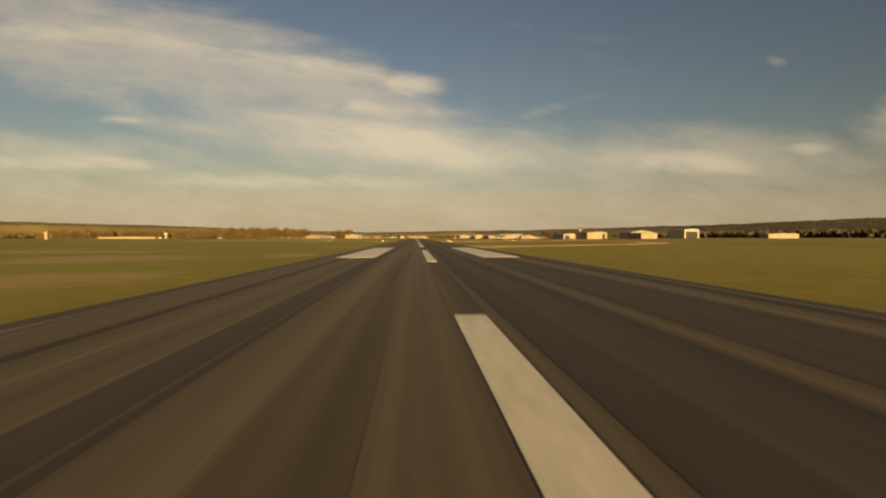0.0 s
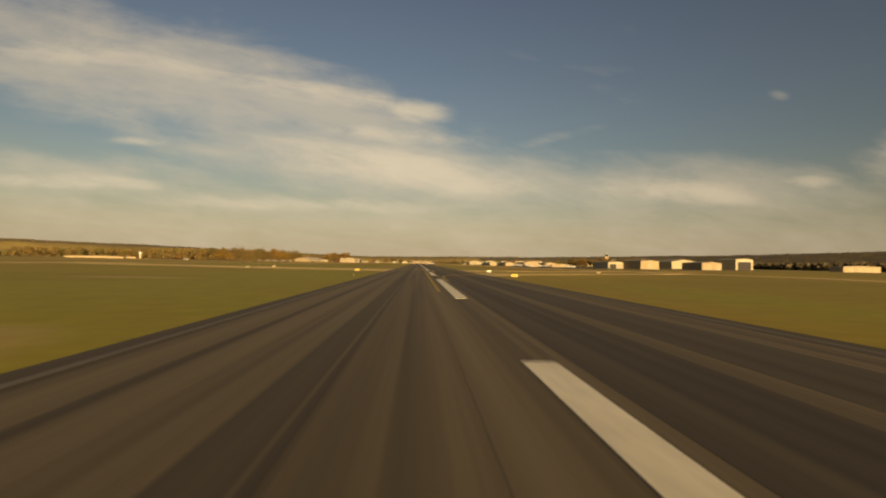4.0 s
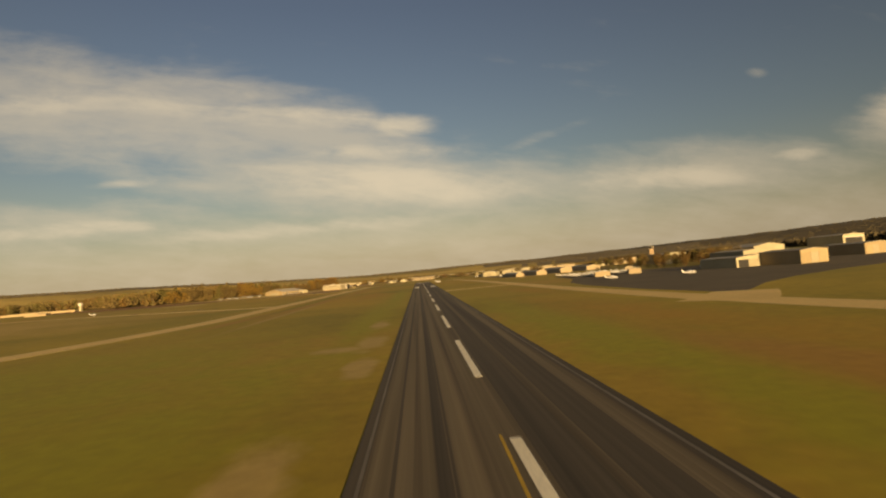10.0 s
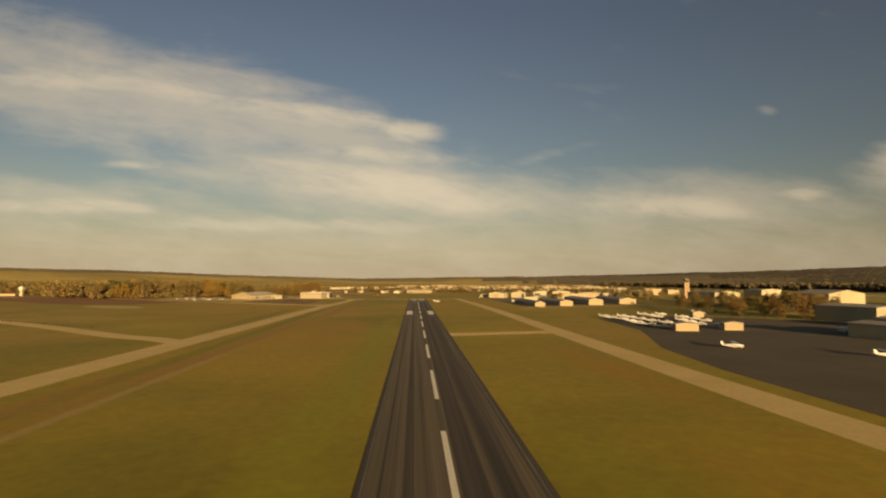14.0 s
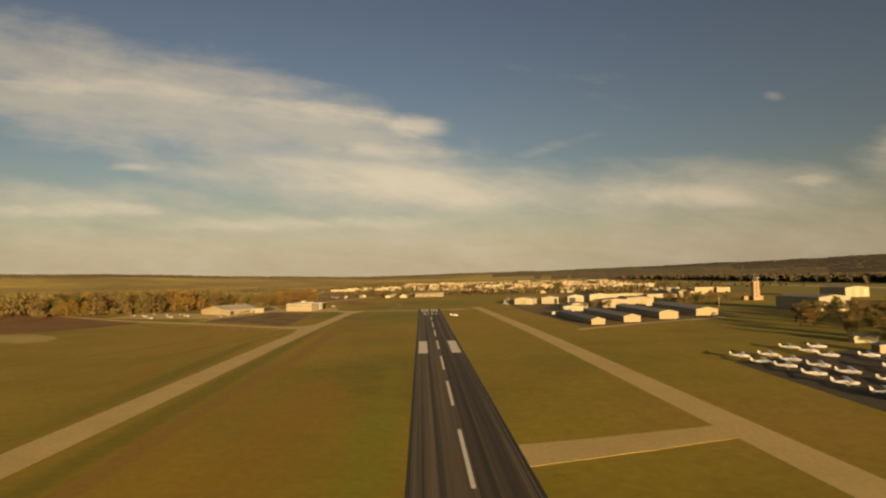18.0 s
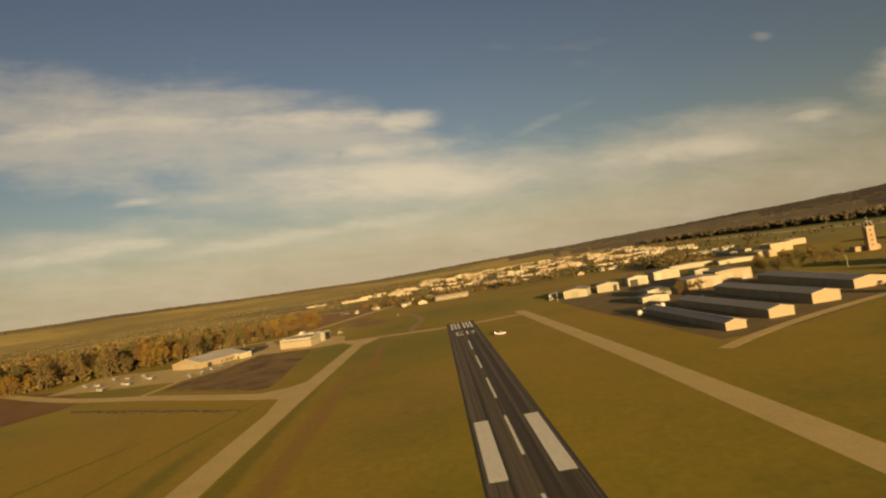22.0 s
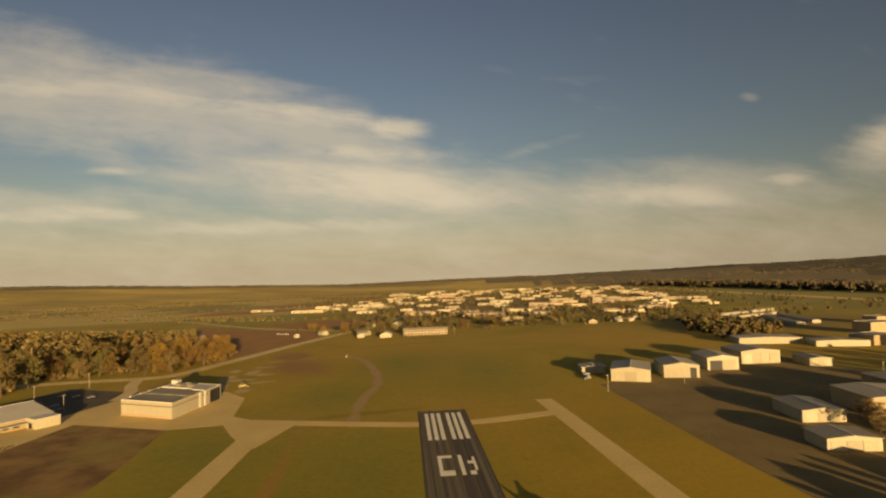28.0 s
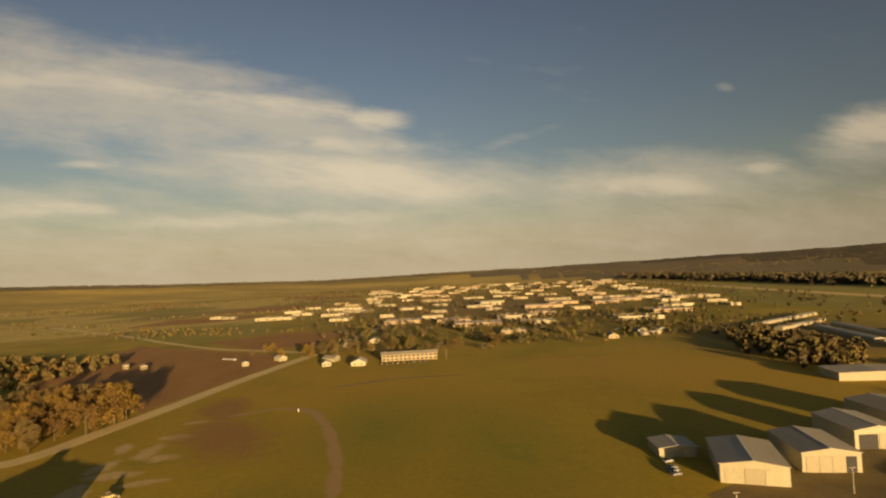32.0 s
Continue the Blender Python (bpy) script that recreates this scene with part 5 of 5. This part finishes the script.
rnd = random.Random(33)
TOWN_ZONE = [(-60, 1930), (30, 1760), (420, 1800), (560, 1900), (640, 2250), (760, 2700), (950, 3500), (300, 3650), (-40, 3400), (-60, 2800), (-260, 2330), (-180, 2230), (-90, 2060)]
placed = [(-232, 2200), (-150, 2230), (3, 1985), (98, 1955), (208, 2301), (180, 1975), (332, 2215), (411, 2165), (556, 2246)]
for x, y, k, sx in ((-232, 2200, 1, 1.05), (-340, 2290, 4, 1.1), (-372, 2310, 4, 0.9), (-120, 2215, 1, 0.7), (10, 1990, 3, 0.8), (88, 1960, 3, 0.9), (190, 1972, 1, 0.9), (345, 2205, 3, 1.0), (420, 2160, 3, 0.9), (556, 2246, 1, 1.3), (480, 2300, 1, 1.0)):
    build_town(k, x, y, -6, sx)
for x, y in scatter(rnd, TOWN_ZONE, 84, 900):
    if all((x - a) ** 2 + (y - b) ** 2 > 60**2 for a, b in placed) and not (abs(x + 0) < 25 and y < 2100):
        build_town(rnd.choice((0, 0, 1, 2, 3, 4, 4)), x, y, -8 + rnd.uniform(-7, 7), rnd.uniform(0.7, 1.4), rnd.uniform(0.8, 1.2))
green = make_warehouse(44, 46, 7.5, M_wall, M_roofgreen, 5, "building with a pale green roof")
green.matrix_world = pose(208, 2280, 0, 0, 0, -8)
# storage rows
for x, y, t, w in ((483, 1758, 28, 154), (460, 1706, 27, 104), (447, 1632, 74, 111), (478, 1645, 74, 103), (277, 1710, 10, 26)):
    row = new("storage_row")
    part("wall", boxes((-w / 2, w / 2, 0, 9, 0, 3.2)), M_wall, row)
    part("roof", prism_x([(-0.6, 3.2), (9.6, 3.2), (4.5, 4.1)], -w / 2 - 0.5, w / 2 + 0.5), M_roofwhite, row)
    for k in range(int(w / 6)):
        part("unit_door", boxes((-w / 2 + 1 + 6 * k, -w / 2 + 5 + 6 * k, -0.05, 0.04, 0, 2.6)), M_panel, row)
    row.matrix_world = pose(x, y, 0, 0, 0, t)
    tagged(row, "long low white storage row with roller doors", "storage building", "storage rows")
# two-storey row and houses by the road
motel = new("motel")
part("wall", boxes((-26, 26, 0, 12, 0, 6.0)), M_tan, motel)
part("roof", prism_x([(-0.9, 6.0), (12.9, 6.0), (6, 8.2)], -27, 27), M_roof, motel)
for k in range(13):
    for z in (0.8, 3.8):
        part("window", boxes((-25 + 4 * k, -23 + 4 * k, -0.06, 0.05, z, z + 1.5)), M_glass, motel)
part("gallery", boxes((-26, 26, -1.6, 0, 3.0, 3.2)), M_trim, motel)
motel.matrix_world = pose(6, 1645, 0, 0, 0, -3)
tagged(motel, "long two-storey tan building with grey roof", "building")


def house(x, y, turn, w, d, h, mat, roof, label):
    base = new("house")
    part("wall", prism([(-w / 2, 0), (w / 2, 0), (w / 2, h), (0, h + w * 0.22), (-w / 2, h)], 0, d), mat, base)
    for s in (-1, 1):
        o0, o1 = (s * (w / 2 + 0.5), h - 0.22), (0, h + w * 0.22)
        part("roof", prism([o0, o1, (o1[0], o1[1] + 0.3), (o0[0], o0[1] + 0.35)], -0.5, d + 0.5), roof, base)
    for k in (-1, 1):
        part("window", boxes((k * w * 0.25 - 0.6, k * w * 0.25 + 0.6, -0.06, 0.04, 1.0, 2.3)), M_glass, base)
    part("door", boxes((-0.5, 0.5, -0.07, 0.04, 0, 2.1)), M_panel, base)
    base.matrix_world = pose(x, y, 0, 0, 0, turn)
    return tagged(base, label, "house", "houses by the road")


for x, y, t, w, d, m, r in ((-41, 1632, -4, 13, 14, M_wall, M_roofwhite), (-63, 1668, 60, 10, 14, M_wall, M_roof), (-70, 1640, 10, 8, 9, M_wall, M_roof), (-118, 1690, 40, 8, 11, M_wall, M_roofwhite), (-150, 1672, 20, 6, 8, M_wall, M_roof), (-60, 1760, 10, 10, 16, M_wall, M_roofwhite), (-30, 1780, 0, 12, 18, M_wall, M_roofwhite), (278, 1730, -8, 12, 20, M_wall, M_roof), (300, 1726, -8, 10, 14, M_wall, M_roof), (230, 1700, -8, 11, 16, M_tan, M_roof), (-250, 1690, 30, 6, 9, M_tan, M_roof), (-272, 1702, 30, 5, 8, M_tan, M_roof)):
    house(x, y, t, w, d, 3.2, m, r, "small pale gabled house by the road")


def make_car():
    base = new("car")
    part("body", prism([(-2.1, 0.35), (2.1, 0.35), (2.15, 0.85), (1.2, 0.98), (-1.7, 0.98), (-2.1, 0.8)], -0.85, 0.85), M_carpaint, base)
    part("cabin", prism([(-1.5, 0.98), (1.1, 0.98), (0.5, 1.45), (-1.1, 1.45)], -0.72, 0.72), M_glass, base)
    for x in (-1.3, 1.35):
        for y in (-0.8, 0.8):
            bm = bmesh.new()
            bmesh.ops.create_cone(bm, segments=10, radius1=0.33, radius2=0.33, depth=0.2, cap_ends=True, matrix=Matrix.Translation((x, y, 0.33)) @ Matrix.Rotation(math.pi / 2, 4, "X"))
            wheel = part("wheel", bm, M_tyre, base)
            part("rim", boxes((x - 0.18, x + 0.18, y - 0.12, y + 0.12, 0.15, 0.51)), M_roof, wheel)
    return tagged(base, "parked car seen from far off", "car", "parked cars")


car = make_car()
car.matrix_world = pose(-214, 1322, 0.03, 0, 0, 60)
rnd = random.Random(8)
for x0, y0, dx0, dy0, n, t in ((-240, 1338, 9.2, -3.0, 4, 70), (-236, 1362, 11.2, -4.0, 4, 70), (-20, 1630, 5.0, 0.3, 9, 88), (96, 1335, 1.0, 3.4, 6, 10), (150, 1168, 4.0, 0.8, 6, 80), (-190, 1728, 6.0, -4.0, 5, 20), (260, 1770, 4.5, 0.5, 8, 85), (300, 1045, 4.5, -1, 6, 80)):
    for k in range(n):
        if rnd.random() < 0.8:
            copy_thing(car, pose(x0 + dx0 * k, y0 + dy0 * k, 0.03, 0, 0, t + rnd.uniform(-4, 4)))


def pole(x, y, h):
    base = new("light_pole")
    part("shaft", boxes((-0.1, 0.1, -0.1, 0.1, 0, h)), M_roof, base)
    part("arm", boxes((-0.9, 0.9, -0.06, 0.06, h, h + 0.1)), M_roof, base)
    for s in (-1, 1):
        part("lamp", boxes((s * 0.8 - 0.25, s * 0.8 + 0.25, -0.12, 0.12, h - 0.1, h)), M_trim, base)
    base.matrix_world = pose(x, y, 0)
    return tagged(base, "slim grey lighting pole", "light pole", "lighting poles")


p0 = pole(-208, 1318, 9)
for x, y in ((-236, 1392, ), (-246, 1352), (96, 1300), (146, 1310), (262, 1300), (300, 1200), (-64, 1680), (40, 1640), (350, 820), (280, 780)):
    copy_thing(p0, pose(x, y, 0))
post = new("marker_post")
part("stem", boxes((-0.25, 0.25, -0.25, 0.25, 0, 1.6)), M_trim, post)
part("cap", boxes((-0.35, 0.35, -0.35, 0.35, 1.6, 1.8)), M_signw, post)
post.matrix_world = pose(-70, 1482, 0)
tagged(post, "white marker post in the grass", "post")


def tank(x, y):
    base = new("storage_tank")
    bm = bmesh.new()
    bmesh.ops.create_cone(bm, segments=16, radius1=1.7, radius2=1.7, depth=3.0, cap_ends=True, matrix=Matrix.Translation((0, 0, 1.9)))
    part("shell", bm, M_trim, base)
    bm = bmesh.new()
    bmesh.ops.create_cone(bm, segments=16, radius1=1.7, radius2=0.3, depth=0.7, cap_ends=True, matrix=Matrix.Translation((0, 0, 3.75)))
    part("dome", bm, M_trim, base)
    part("plinth", boxes((-2.0, 2.0, -2.0, 2.0, 0, 0.4)), M_lot, base)
    base.matrix_world = pose(x, y, 0)
    return tagged(base, "white round storage tank beside the sheds", "tank", "row of storage tanks")


t0 = tank(109.5, 1132)
for k in range(1, 5):
    copy_thing(t0, pose(109.5 + 5.6 * k, 1132 + 4.4 * k, 0))


digger = new("loader")
part("body", prism_x([(-1.0, 0.9), (1.0, 0.9), (1.0, 1.9), (-1.0, 1.9)], -2.2, 2.2), M_loader, digger, "faded yellow painted body")
part("cab", prism_x([(-0.8, 1.9), (0.8, 1.9), (0.7, 3.0), (-0.7, 3.0)], -0.8, 0.9), M_glass, digger)
part("cab_roof", boxes((-0.95, 1.05, -0.85, 0.85, 3.0, 3.12)), M_loader, digger)
part("bucket", prism_x([(-1.3, 0.25), (1.3, 0.25), (1.3, 1.1), (-1.3, 1.1)], 3.0, 3.9), M_roofdark, digger)
for side in (-1, 1):
    bm = bmesh.new()
    rod(bm, (1.6, side * 0.7, 1.7), (3.1, side * 0.7, 0.7), 0.12, 0.10)
    part("arm", bm, M_loader, digger)
    for x in (-1.4, 1.4):
        bm = bmesh.new()
        bmesh.ops.create_cone(bm, segments=12, radius1=0.6, radius2=0.6, depth=0.45, cap_ends=True, matrix=Matrix.Translation((x, side * 1.15, 0.6)) @ Matrix.Rotation(math.pi / 2, 4, "X"))
        wheel = part("wheel", bm, M_tyre, digger)
        part("rim", boxes((x - 0.25, x + 0.25, side * 1.15 - 0.24, side * 1.15 + 0.24, 0.35, 0.85)), M_loader, wheel)
digger.matrix_world = pose(-124.6, 1364, 0, 0, 0, 35)
tagged(digger, "small faded yellow wheel loader parked on bare dirt", "loader")
